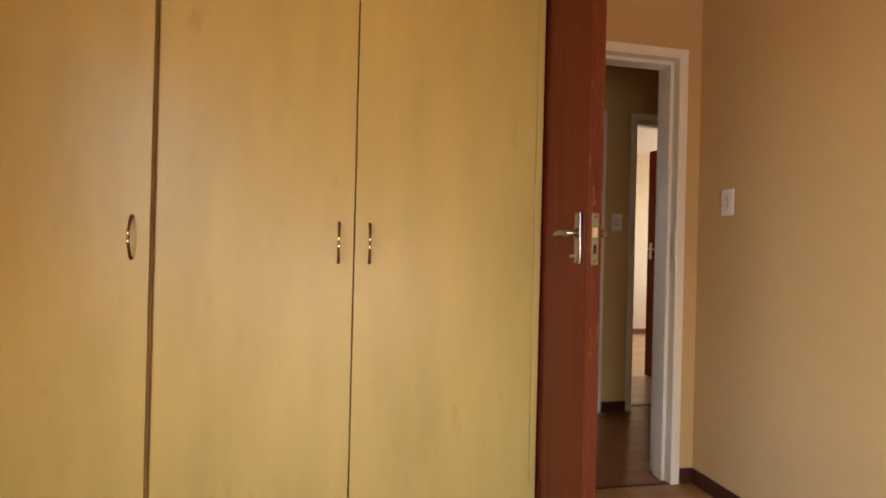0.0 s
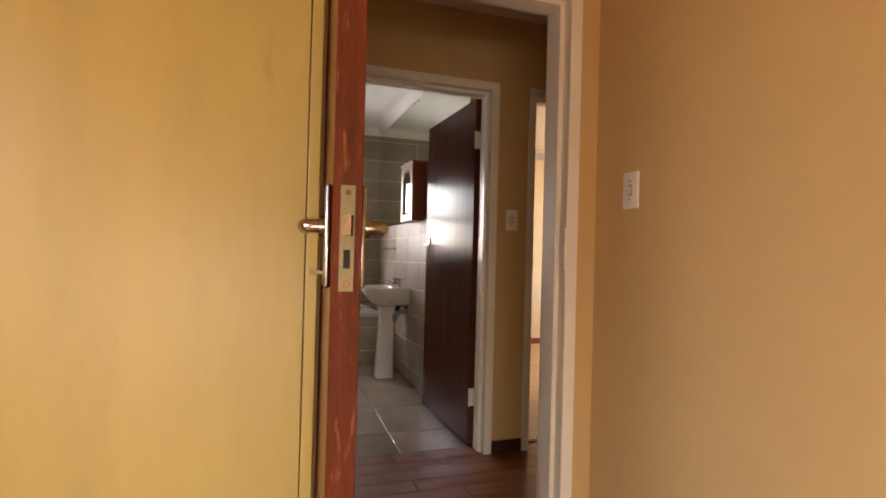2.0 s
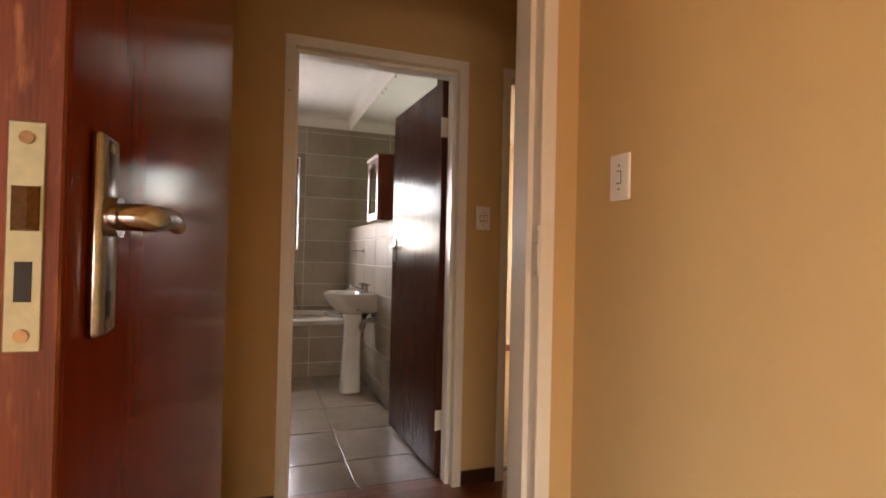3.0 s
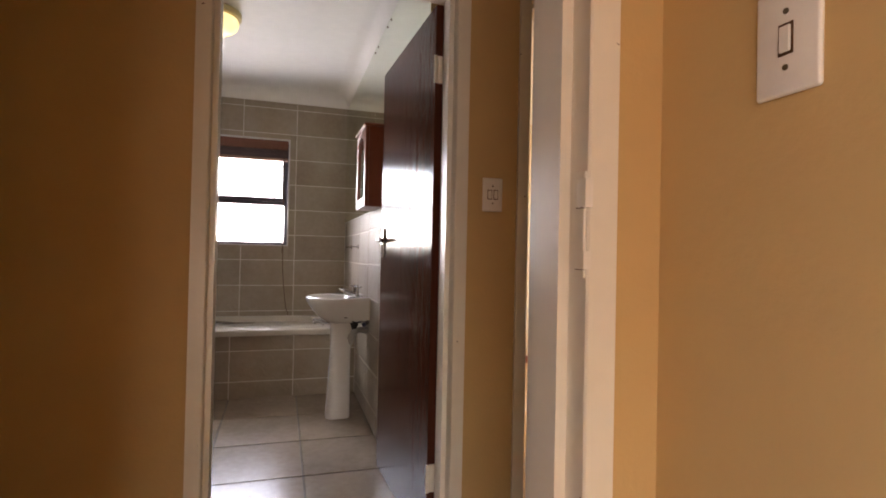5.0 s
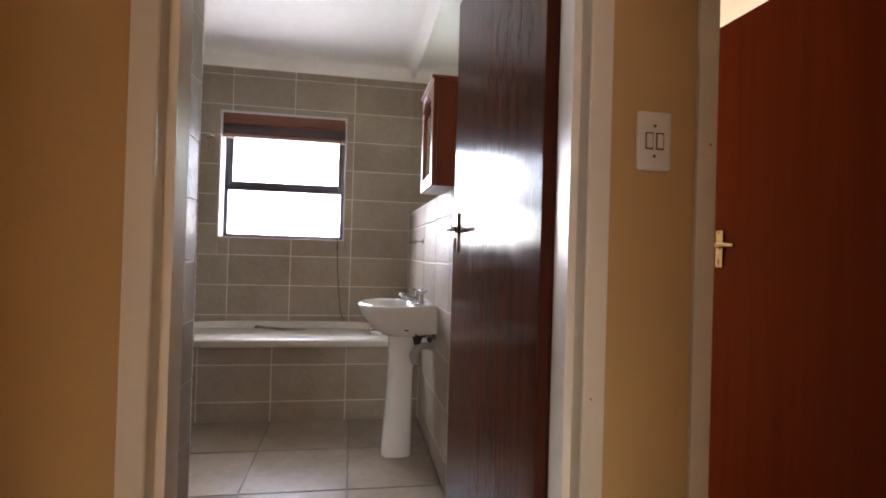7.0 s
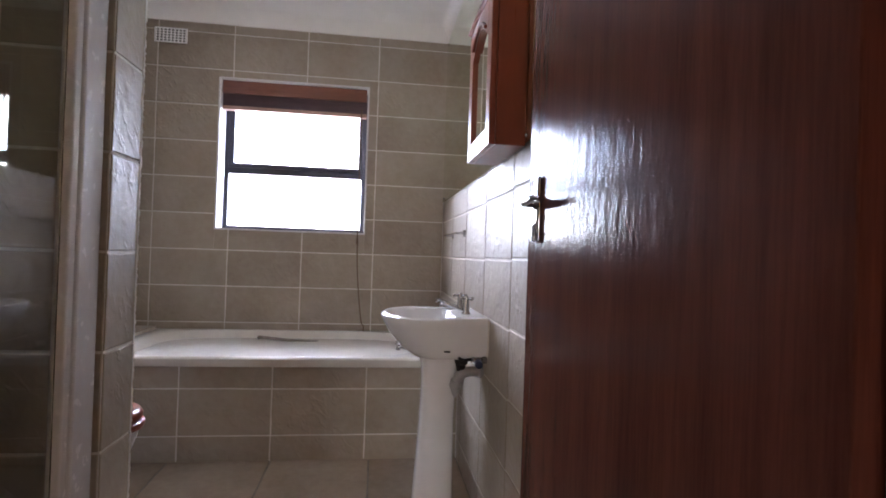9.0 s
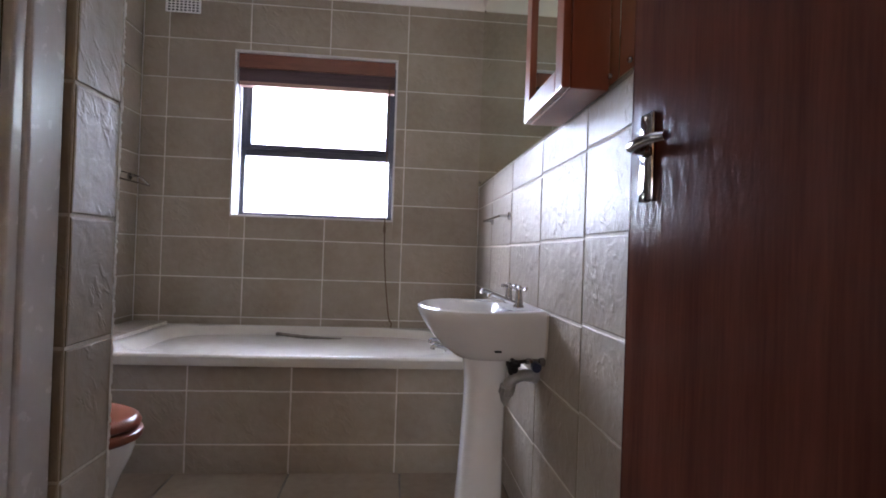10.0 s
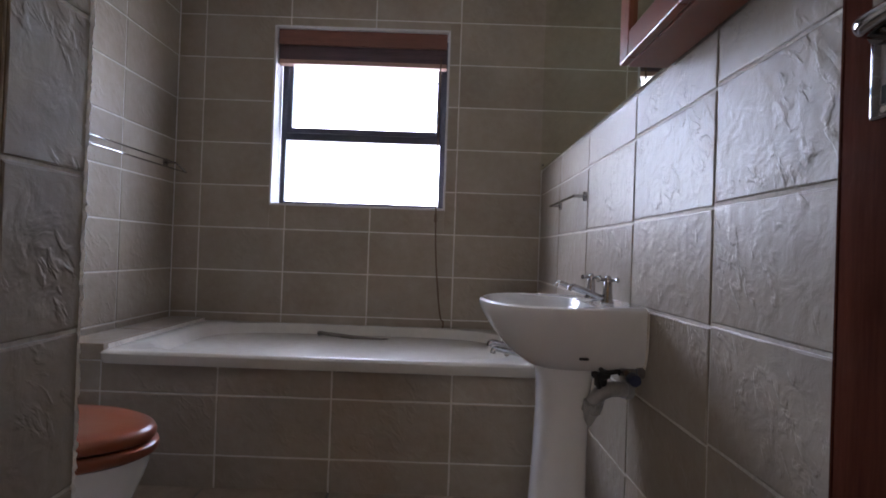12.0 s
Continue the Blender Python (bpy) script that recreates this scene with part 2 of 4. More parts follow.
def sweep(pts, radius, seg=12, bm=None, caps=True):
    """A round bar along pts; radius is a number or one for each point."""
    bm = bm or bmesh.new()
    pts = [Vector(p) for p in pts]
    rad = radius if isinstance(radius, (list, tuple)) else [radius] * len(pts)
    rings, up = [], None
    for i, p in enumerate(pts):
        d = (pts[min(i + 1, len(pts) - 1)] - pts[max(i - 1, 0)]).normalized()
        if up is None:
            up = Vector((0, 0, 1)) if abs(d.z) < 0.9 else Vector((1, 0, 0))
        side = d.cross(up).normalized()
        up = side.cross(d).normalized()
        rings.append([bm.verts.new(p + rad[i] * (math.cos(a) * side + math.sin(a) * up)) for a in (2 * math.pi * k / seg for k in range(seg))])
    for a, b in zip(rings, rings[1:]):
        for k in range(seg):
            bm.faces.new((a[k], a[(k + 1) % seg], b[(k + 1) % seg], b[k]))
    if caps:
        bm.faces.new(rings[0][::-1])
        bm.faces.new(rings[-1])
    return bm


def loft(rings, bm=None, cap0=True, cap1=True):
    bm = bm or bmesh.new()
    rs = [[bm.verts.new(p) for p in r] for r in rings]
    n = len(rs[0])
    for a, b in zip(rs, rs[1:]):
        for k in range(n):
            bm.faces.new((a[k], a[(k + 1) % n], b[(k + 1) % n], b[k]))
    if cap0:
        bm.faces.new(rs[0][::-1])
    if cap1:
        bm.faces.new(rs[-1])
    return bm


def lathe(profile, at, seg=24, bm=None):
    """Rings of (radius, height) round a vertical axis at at."""
    return loft([[(at[0] + r * math.cos(a), at[1] + r * math.sin(a), at[2] + z) for a in (2 * math.pi * k / seg for k in range(seg))] for r, z in profile], bm)


def bend(points, n=6):
    """A smooth line through points (Catmull-Rom)."""
    p = [Vector(q) for q in points]
    p = [2 * p[0] - p[1], *p, 2 * p[-1] - p[-2]]
    out = []
    for i in range(1, len(p) - 2):
        for k in range(n):
            t = k / n
            out.append(0.5 * (2 * p[i] + (p[i + 1] - p[i - 1]) * t + (2 * p[i - 1] - 5 * p[i] + 4 * p[i + 1] - p[i + 2]) * t * t
                              + (3 * p[i] - p[i - 1] - 3 * p[i + 1] + p[i + 2]) * t ** 3))
    return out + [p[-2]]


def walled(axis, u0, u1, z0, z1, w0, w1, holes=()):
    """A wall with openings. axis 'x': it runs along x and w is y; axis 'y': it runs along y and w is x."""
    us = sorted({u0, u1, *[h[0] for h in holes], *[h[1] for h in holes]})
    zs = sorted({z0, z1, *[h[2] for h in holes], *[h[3] for h in holes]})
    full = lambda i, j: 0 <= i < len(us) - 1 and 0 <= j < len(zs) - 1 and not any(
        h[0] <= (us[i] + us[i + 1]) / 2 <= h[1] and h[2] <= (zs[j] + zs[j + 1]) / 2 <= h[3] for h in holes)
    bm = bmesh.new()
    co = (lambda u, w, z: (u, w, z)) if axis == "x" else (lambda u, w, z: (w, u, z))
    face = lambda *q: bm.faces.new([bm.verts.new(co(*p)) for p in q])
    for i in range(len(us) - 1):
        for j in range(len(zs) - 1):
            if not full(i, j):
                continue
            a, b, c, d = us[i], us[i + 1], zs[j], zs[j + 1]
            face((a, w0, c), (b, w0, c), (b, w0, d), (a, w0, d))
            face((a, w1, c), (a, w1, d), (b, w1, d), (b, w1, c))
            if not full(i - 1, j):
                face((a, w0, c), (a, w0, d), (a, w1, d), (a, w1, c))
            if not full(i + 1, j):
                face((b, w0, c), (b, w1, c), (b, w1, d), (b, w0, d))
            if not full(i, j - 1):
                face((a, w0, c), (a, w1, c), (b, w1, c), (b, w0, c))
            if not full(i, j + 1):
                face((a, w0, d), (b, w0, d), (b, w1, d), (a, w1, d))
    bmesh.ops.remove_doubles(bm, verts=bm.verts, dist=1e-5)
    return bm


def structure(name, bm, material, label, category, smooth=False):
    return tagged(part(name, bm, material, None, label, smooth), "", category, "", "structure")


# ---- plan, in metres ----
RW = 1.958         # bedroom wall with the switch
Y1, Y1B = 2.575, 2.725   # wall of the bedroom door
Y2, Y2B = 3.65, 3.80     # wall of the bathroom door
BX0, BX1, BY1 = 0.085, 2.0, 6.75   # bathroom tile faces
D1 = (0.998, 1.834, 2.03)   # door openings: from, to, height
D2 = (1.233, 2.007, 2.03)
D3 = (2.285, 3.075, 2.03)
WIN = (0.583, 1.50, 1.147, 2.088)
ROW0, ROWH, COLW = 0.5775, 0.2222, 0.4445
HALLZ, BATHZ, TILETOP = 2.457, 2.53, 2.412

structure("wall_bedroom_door", walled("x", -1.05, 3.4, 0, 2.6, Y1, Y1B, [(D1[0] - 0.02, D1[1] + 0.02, 0, D1[2] + 0.02)]), CREAM, "cream painted wall with a doorway", "wall")
structure("wall_bedroom_right", walled("y", -1.9, Y1, 0, 2.6, RW, RW + 0.12), CREAM, "cream painted plain wall with a light switch", "wall")
structure("wall_bedroom_left", walled("y", -1.9, Y1, 0, 2.6, -1.05, -0.93, [(-1.0, 0.8, 0.55, 2.10)]), CREAM, "cream painted wall with an unseen opening", "wall")
# unseen low opening, cut only for the added fill lamp
structure("wall_bedroom_back", walled("x", -1.05, RW + 0.12, 0, 2.6, -2.0, -1.9, [(-0.80, 1.20, 0.08, 1.18)]), CREAM, "cream painted wall with an unseen opening", "wall")
structure("wall_bathroom_door", walled("x", -1.05, 5.7, 0, 2.6, Y2, Y2B, [(D2[0] - 0.02, D2[1] + 0.02, 0, D2[2] + 0.02), (D3[0] - 0.02, D3[1] + 0.02, 0, D3[2] + 0.02)]), CREAM,
          "cream painted hall wall with two doorways", "wall")
structure("wall_hall_left", walled("y", Y1B, Y2, 0, 2.6, -1.05, -0.95), CREAM, "cream painted end wall of the hall", "wall")
structure("wall_hall_right", walled("y", Y1B, Y2, 0, 2.6, 3.3, 3.4), CREAM, "cream painted end wall of the hall", "wall")
structure("wall_bathroom_right", walled("y", Y2B, BY1 + 0.22, 0, 2.65, BX1 + 0.010, 2.15), CREAM, "wall between the bathroom and the second bedroom", "wall")
WALL_BACK = structure("wall_bathroom_back", walled("x", -0.1, 2.15 - 0.14, 0, 2.65, BY1 + 0.010, BY1 + 0.22, [WIN]), PLASTER, "outer bathroom wall with a window opening", "wall")
structure("wall_bathroom_left", walled("y", Y2B, BY1 + 0.01, 0, 2.65, -0.1, BX0 - 0.010), PLASTER, "outer bathroom wall", "wall")
structure("wall_second_far", walled("x", 2.15, 5.7, 0, 2.65, 6.85, 6.97), PALEWALL, "cream painted far wall of the second bedroom", "wall")
structure("wall_second_right", walled("y", Y2B, 6.85, 0, 2.65, 5.55, 5.7, [(4.3, 6.1, 0.8, 2.15)]), PALEWALL, "cream painted wall with an unseen opening", "wall")
# bedroom ceiling is out of view; cream so that it bounces less light up high
structure("ceiling_bedroom", box(-1.05, RW + 0.12, -2.0, Y1, HALLZ, HALLZ + 0.1), CREAM, "unseen ceiling, cream to dim the upper wardrobe", "ceiling")
structure("ceiling_hall", box(-0.95, 3.3, Y1B, Y2, HALLZ, HALLZ + 0.1), CEIL, "white painted hall ceiling", "ceiling")
structure("ceiling_bathroom", box(-0.1, 2.01, Y2B, BY1 + 0.01, BATHZ, BATHZ + 0.1), CEIL, "white painted bathroom ceiling", "ceiling")
structure("ceiling_second", box(2.15, 5.55, Y2B, 6.85, 2.47, 2.57), CEIL, "white painted ceiling", "ceiling")
structure("ground", box(-60, 60, -60, 80, -0.4, -0.12), mat("dry_earth", (0.30, 0.24, 0.17), 0.9, var=0.2, scale=0.5), "bare pale ground outside the house", "ground")

# cove between bathroom walls and ceiling
bm = bmesh.new()
prof = [(0.0, -0.118), (0.004, -0.118)] + [(0.004 + 0.115 * (1 - math.cos(a)), -0.115 + 0.113 * math.sin(a)) for a in (math.pi / 2 * k / 8 for k in range(9))] + [(0.0, -0.002)]
path = [((BX0, Y2B), (1, 0)), ((BX0, BY1), (1, -1)), ((BX1, BY1), (-1, -1)), ((BX1, Y2B), (-1, 0))]
rings = [[(p[0] + d[0] * u, p[1] + d[1] * u, BATHZ + z) for u, z in prof] for p, d in path]
structure("ceiling_cove", loft(rings, bm), CEIL, "white curved ceiling cove", "cornice", True)


# ---- door frames, doors ----
def door_frame(name, d, w0, w1, label):
    """A pressed steel frame with a rebate on both sides, swept up one side, over and down the other."""
    x0, x1, h = d
    p = 0.011
    prof = [(-0.045, w0 - p), (-0.003, w0 - p), (0, w0 - p + 0.003), (0, w0 + 0.036), (0.017, w0 + 0.036), (0.017, w1 - 0.042), (0, w1 - 0.042),
            (0, w1 + p - 0.003), (-0.003, w1 + p), (-0.045, w1 + p), (-0.045, w1 + 0.002), (-0.019, w1 + 0.002), (-0.019, w0 - 0.002), (-0.045, w0 - 0.002)]
    rings = [[(x0 + u, w, 0) for u, w in prof], [(x0 + u, w, h - u) for u, w in prof], [(x1 - u, w, h - u) for u, w in prof], [(x1 - u, w, 0) for u, w in prof]]
    return structure(name, loft(rings), FRAMEW, label, "door frame")


F1 = door_frame("trim_door_frame_1", D1, Y1, Y1B, "chipped white painted steel door frame")
F2 = door_frame("trim_door_frame_2", D2, Y2, Y2B, "white painted steel bathroom door frame")
F3 = door_frame("trim_door_frame_3", D3, Y2, Y2B, "white painted steel door frame")


def strike(frame_ob, x, y0, z):
    """Painted-over strike plate on a right-hand jamb, with two proud keeps and dark strips for the shade below them."""
    sp = part("strike_plate", box(x - 0.004, x + 0.002, y0, y0 + 0.030, z - 0.072, z + 0.072, 0.0018, 2), FRAMEW, frame_ob, "painted-over strike plate", True)
    for z0, z1, dy in ((0.022, 0.060, 0.003), (-0.060, -0.036, 0.001)):
        lip = [(x - 0.003, y0 + 0.015), (x - 0.008, y0 + 0.012), (x - 0.010, y0 + 0.003), (x - 0.008, y0 - 0.007 - dy), (x + 0.0, y0 - 0.012 - dy), (x + 0.001, y0 + 0.0), (x - 0.001, y0 + 0.012)]
        part("keep", loft([[(a, b, z + zz) for a, b in lip] for zz in (z0, z0 + 0.002, z1 - 0.004, z1)]), FRAMEW, sp, "", True)
    # thin dark strip under each keep in place of its shade
    part("slot", box(x - 0.0095, x - 0.004, y0 - 0.004, y0 + 0.011, z + 0.0212, z + 0.0226), SCREW, sp)
    part("slot", box(x - 0.0095, x - 0.004, y0 - 0.004, y0 + 0.011, z - 0.0612, z - 0.0598), SCREW, sp)


strike(F1, D1[1], Y1 - 0.006, 1.142)


def lever_handle(parent, x, side, z, metal, key=False):
    """Long back plate with a lever that points back to the hinge (towards -x). side: +1 or -1, the face it sits on."""
    y = side * 0.02
    b = box(x - 0.020, x + 0.020, min(y, y + side * 0.009), max(y, y + side * 0.009), z - 0.088, z + 0.060, 0.004, 3)
    plate = part("handle_plate", b, metal, parent, "long worn metal handle plate", True)
    pts = bend([(x, y + side * 0.006, z), (x, y + side * 0.026, z), (x - 0.010, y + side * 0.036, z), (x - 0.06, y + side * 0.038, z + 0.002), (x - 0.106, y + side * 0.034, z - 0.002)], 6)
    k = len(pts)
    lev = sweep(pts, [0.0105 if i < k * 0.45 else 0.0105 - 0.0035 * (i / k - 0.45) / 0.55 for i in range(k)], 14)
    part("lever", lev, metal, plate, "", True)
    part("collar", sweep([(x, y + side * 0.008, z), (x, y + side * 0.016, z)], 0.015, 18), metal, plate, "", True)
    if key:
        kb = box(x - 0.0012, x + 0.0012, min(y, y + side * 0.024), max(y, y + side * 0.024), z - 0.068, z - 0.064)
        box(x - 0.0012, x + 0.0012, min(y + side * 0.018, y + side * 0.028), max(y + side * 0.018, y + side * 0.028), z - 0.070, z - 0.062, 0, 2, kb)
        part("key", kb, BRASSY, plate)
    else:
        part("keyhole", box(x - 0.003, x + 0.003, min(y + side * 0.0088, y + side * 0.0096), max(y + side * 0.0088, y + side * 0.0096), z - 0.074, z - 0.056), DARKHOLE, plate)
    for dz in (0.050, -0.080):
        part("screw", sweep([(x, y + side * 0.0085, z + dz), (x, y + side * 0.0102, z + dz)], 0.0035, 10), SCREW, plate)


def door_leaf(name, hinge, tip, length, label, wood, edge, metal, handle_z, key_side=0, hinge_z=(0.28, 1.78), backset=0.058):
    """A flush door hung at hinge and open towards tip; x runs from the hinge to the lock edge."""
    rz = math.degrees(math.atan2(tip[1] - hinge[1], tip[0] - hinge[0]))
    t = thing(name, (*hinge, 0), label, "door", "", "structure", rz)
    part("leaf", box(0.004, length - 0.006, -0.02, 0.02, 0.008, 2.022, 0.0015, 1), wood, t)
    part("lipping", box(length - 0.006, length, -0.0195, 0.0195, 0.010, 2.020, 0.0015, 1), edge, t, "worn reddish solid wood edge")
    x = length
    lock = part("lock_plate", box(x - 0.001, x + 0.0015, -0.0100, 0.0100, handle_z - 0.089, handle_z + 0.054, 0.0006, 1), BRASSY, t, "dull brass lock face plate")
    part("latch", loft([[(x + 0.0012, -0.008, handle_z - 0.014), (x + 0.0012, 0.008, handle_z - 0.014), (x + 0.0012, 0.008, handle_z + 0.014), (x + 0.0012, -0.008, handle_z + 0.014)],
                        [(x + 0.009, 0.004, handle_z - 0.013), (x + 0.003, 0.0075, handle_z - 0.013), (x + 0.003, 0.0075, handle_z + 0.013), (x + 0.009, 0.004, handle_z + 0.013)]]), BRONZE, lock, "tarnished latch bolt")
    part("bolt_slot", box(x + 0.0012, x + 0.0022, -0.0045, 0.0045, handle_z - 0.058, handle_z - 0.033), DARKHOLE, lock)
    for dz in (0.044, -0.079):
        part("screw", sweep([(x + 0.001, 0, handle_z + dz), (x + 0.0026, 0, handle_z + dz)], 0.0042, 12), BRONZE, lock)
    lever_handle(t, length - backset, 1, handle_z, metal, key_side == 1)
    lever_handle(t, length - backset, -1, handle_z, metal, key_side == -1)
    for hz in hinge_z:
        h = part("hinge", box(-0.0015, 0.0045, -0.019, 0.014, hz - 0.05, hz + 0.05, 0.0008, 1), FRAMEW, t, "painted butt hinge")
        part("knuckle", sweep([(-0.002, 0.021, hz - 0.05), (-0.002, 0.021, hz + 0.05)], 0.006, 10), FRAMEW, h, "", True)
    return t


door_leaf("door_1", (1.006, 2.548), (0.949, 1.681), 0.869, "open glossy red mahogany door beside the wardrobe", MAHOG, MAHOGEDGE, NICKEL, 1.148, -1)
door_leaf("door_2", (1.992, 3.790), (1.957, 4.625), 0.836, "open dark brown varnished bathroom door", DARKDOOR, DARKDOOR, CHROME, 1.165, backset=0.068)
door_leaf("door_3", (3.052, 3.782), (3.02, 4.60), 0.815, "open red mahogany door into the second bedroom", MAHOG, MAHOGEDGE, NICKEL, 1.14)


# ---- wardrobe ----
def wardrobe(name, x0, x1, doors, label, left_handles):
    """A fitted unit: carcass, plinth, flush doors with bow handles."""
    y0, y1, top = 2.075, Y1 - 0.004, 2.44
    t = thing(name, ((x0 + x1) / 2, (y0 + y1) / 2, 0), label, "wardrobe", "fitted wardrobes")
    cx, cy = (x0 + x1) / 2, (y0 + y1) / 2
    X = lambda v: v - cx
    Y = lambda v: v - cy
    c = bmesh.new()
    for a, b in ((x0, x0 + 0.016), (x1 - 0.016, x1)):
        box(X(a), X(b), Y(y0), Y(y1), 0.0, top, 0.001, 1, c)
    box(X(x0 + 0.016), X(x1 - 0.016), Y(y0 + 0.02), Y(y1), top - 0.018, top - 0.001, 0, 1, c)
    box(X(x0 + 0.016), X(x1 - 0.016), Y(y1 - 0.012), Y(y1 - 0.001), 0.09, top - 0.018, 0, 1, c)
    box(X(x0 + 0.016), X(x1 - 0.016), Y(y0 + 0.02), Y(y1 - 0.012), 0.075, 0.09, 0, 1, c)
    part("carcass", c, LAMEDGE, t, "brown edged carcass")
    part("plinth", box(X(x0 + 0.017), X(x1 - 0.017), Y(y0 + 0.03), Y(y0 + 0.046), 0.0, 0.074), LAMEDGE, t)
    for (a, b), hx in zip(doors, left_handles):
        d = part("door", box(X(a), X(b), Y(y0 - 0.019), Y(y0 - 0.001), 0.08, top - 0.004, 0.0012, 1), LAMINATE, t, "maple laminate door")
        z0, z1, f = 1.043, 1.168, y0 - 0.019
        bow = bend([(X(hx), Y(f + 0.001), z0), (X(hx), Y(f - 0.010), z0 + 0.006), (X(hx), Y(f - 0.024), z0 + 0.034), (X(hx), Y(f - 0.029), (z0 + z1) / 2),
                    (X(hx), Y(f - 0.024), z1 - 0.034), (X(hx), Y(f - 0.010), z1 - 0.006), (X(hx), Y(f + 0.001), z1)], 5)
        k = len(bow)
        h = part("handle", sweep(bow, [0.0058 - 0.0022 * math.sin(math.pi * i / (k - 1)) for i in range(k)], 10), BRONZE, d, "bowed dark bronze handle", True)
        for dz in (-0.012, 0.012):
            zz = (z0 + z1) / 2 + dz
            part("band", sweep([(X(hx), Y(f - 0.0285), zz - 0.0035), (X(hx), Y(f - 0.0285), zz + 0.0035)], 0.0048, 10), GOLD, d, "gold ring", True)
    return t


wardrobe("wardrobe", -0.289, 0.952, [(-0.279, 0.305), (0.309, 0.918)], "tall maple laminate two-door fitted wardrobe", (0.258, 0.356))
part("end_strip", box(0.920, 0.944, 2.058, 2.074, 0.0, 2.43, 0.002, 2), LAMINATE, bpy.data.objects["wardrobe"], "")
bpy.data.objects["end_strip"].location = -bpy.data.objects["wardrobe"].location
wardrobe("wardrobe", -0.925, -0.292, [(-0.918, -0.296)], "tall maple laminate single-door fitted wardrobe", (-0.345,))


# ---- switches and vents ----
def wall_switch(at, rz, rockers, label):
    t = thing("light_switch", at, label, "light switch", "", "", rz)
    part("plate", box(-0.037, 0.037, -0.008, 0, -0.059, 0.059, 0.004, 3), PLASTIC, t, "", True)
    xs = (0,) if rockers == 1 else (-0.0115, 0.0115)
    for x in xs:
        part("surround", box(x - 0.0085, x + 0.0085, -0.0088, -0.0072, -0.0170, 0.0170), BRONZE, t, "dark rocker surround")
        part("rocker", box(x - 0.0062, x + 0.0062, -0.0115, -0.0080, -0.0140, 0.0140, 0.001, 1), PLASTIC, t)
    for z in (-0.030, 0.030):
        part("screw", sweep([(0, -0.0075, z), (0, -0.0092, z)], 0.0032, 12), SCREW, t)
    return t


wall_switch((RW - 0.0005, 2.378, 1.333), -90, 1, "white plastic single rocker light switch")
wall_switch((2.146, Y2 - 0.0005, 1.311), 0, 2, "white plastic double rocker light switch")


def air_vent(name, x0, x1, z0, z1, y, cols, rows, label):
    t = thing(name, ((x0 + x1) / 2, y, (z0 + z1) / 2), label, "air vent")
    w, h = x1 - x0, z1 - z0
    part("backing", box(-w / 2 + 0.003, w / 2 - 0.003, -0.004, -0.001, -h / 2 + 0.003, h / 2 - 0.003), DARKHOLE, t)
    pw, ph = w / (cols + 0.7), h / (rows + 0.7)
    holes = [(-w / 2 + pw * (0.5 + i), -w / 2 + pw * (0.5 + i) + 0.7 * pw, -h / 2 + ph * (0.5 + j), -h / 2 + ph * (0.5 + j) + 0.7 * ph) for i in range(cols) for j in range(rows)]
    part("grille", walled("x", -w / 2, w / 2, -h / 2, h / 2, -0.010, -0.004, holes), PLASTER, t)


air_vent("air_vent", 0.20, 0.389, 2.272, 2.362, BY1 - 0.001, 8, 5, "white ceramic air vent set in the tiles")
air_vent("air_vent", 3.96, 4.134, 2.32, 2.42, 6.849, 6, 4, "cream air vent high on the wall")

# ---- skirtings ----


def skirting(name, x0, x1, y0, y1, material, label):
    b = box(x0, x1, y0, y1, 0, 0.072, 0.004, 2)
    structure(name, b, material, label, "skirting")


skirting("baseboard_1", RW - 0.014, RW - 0.001, -1.88, Y1 - 0.002, SKIRT, "dark wood skirting board")
skirting("baseboard_2", D1[1] + 0.047, RW - 0.015, Y1 - 0.014, Y1 - 0.001, SKIRT, "dark wood skirting board")
skirting("baseboard_3", D2[1] + 0.047, D3[0] - 0.047, Y2 - 0.013, Y2 - 0.001, SKIRT, "dark wood skirting board")
skirting("baseboard_4", -0.94, D2[0] - 0.047, Y2 - 0.013, Y2 - 0.001, SKIRT, "dark wood skirting board")
skirting("baseboard_5", 2.16, 5.54, 6.836, 6.849, SKIRTRED, "red-brown wood skirting board")

# ---- bathroom: window and blind ----
wx0, wx1, wz0, wz1 = WIN
win = thing("window_1", ((wx0 + wx1) / 2, BY1 + 0.14, wz0), "dark steel bathroom window with two panes", "window", "", "structure")
W = lambda a, b, y0, y1, c, d, bv=0.003: box(a - (wx0 + wx1) / 2, b - (wx0 + wx1) / 2, y0, y1, c - wz0, d - wz0, bv, 2)
rv = thing("window_reveal", ((wx0 + wx1) / 2, BY1, wz0), "white painted window reveal lining", "window trim", "", "structure")
R = lambda a, b, c, d: box(a - (wx0 + wx1) / 2, b - (wx0 + wx1) / 2, -0.004, 0.115, c - wz0, d - wz0, 0.0015, 1)
part("lining", R(wx0 - 0.001, wx0 + 0.010, wz0, wz1), REVEAL, rv)
part("lining", R(wx1 - 0.010, wx1 + 0.001, wz0, wz1), REVEAL, rv)
part("lining", R(wx0 + 0.010, wx1 - 0.010, wz1 - 0.010, wz1 + 0.001), REVEAL, rv)
part("sill", R(wx0 + 0.010, wx1 - 0.010, wz0 - 0.001, wz0 + 0.010), REVEAL, rv)
midz = 1.535
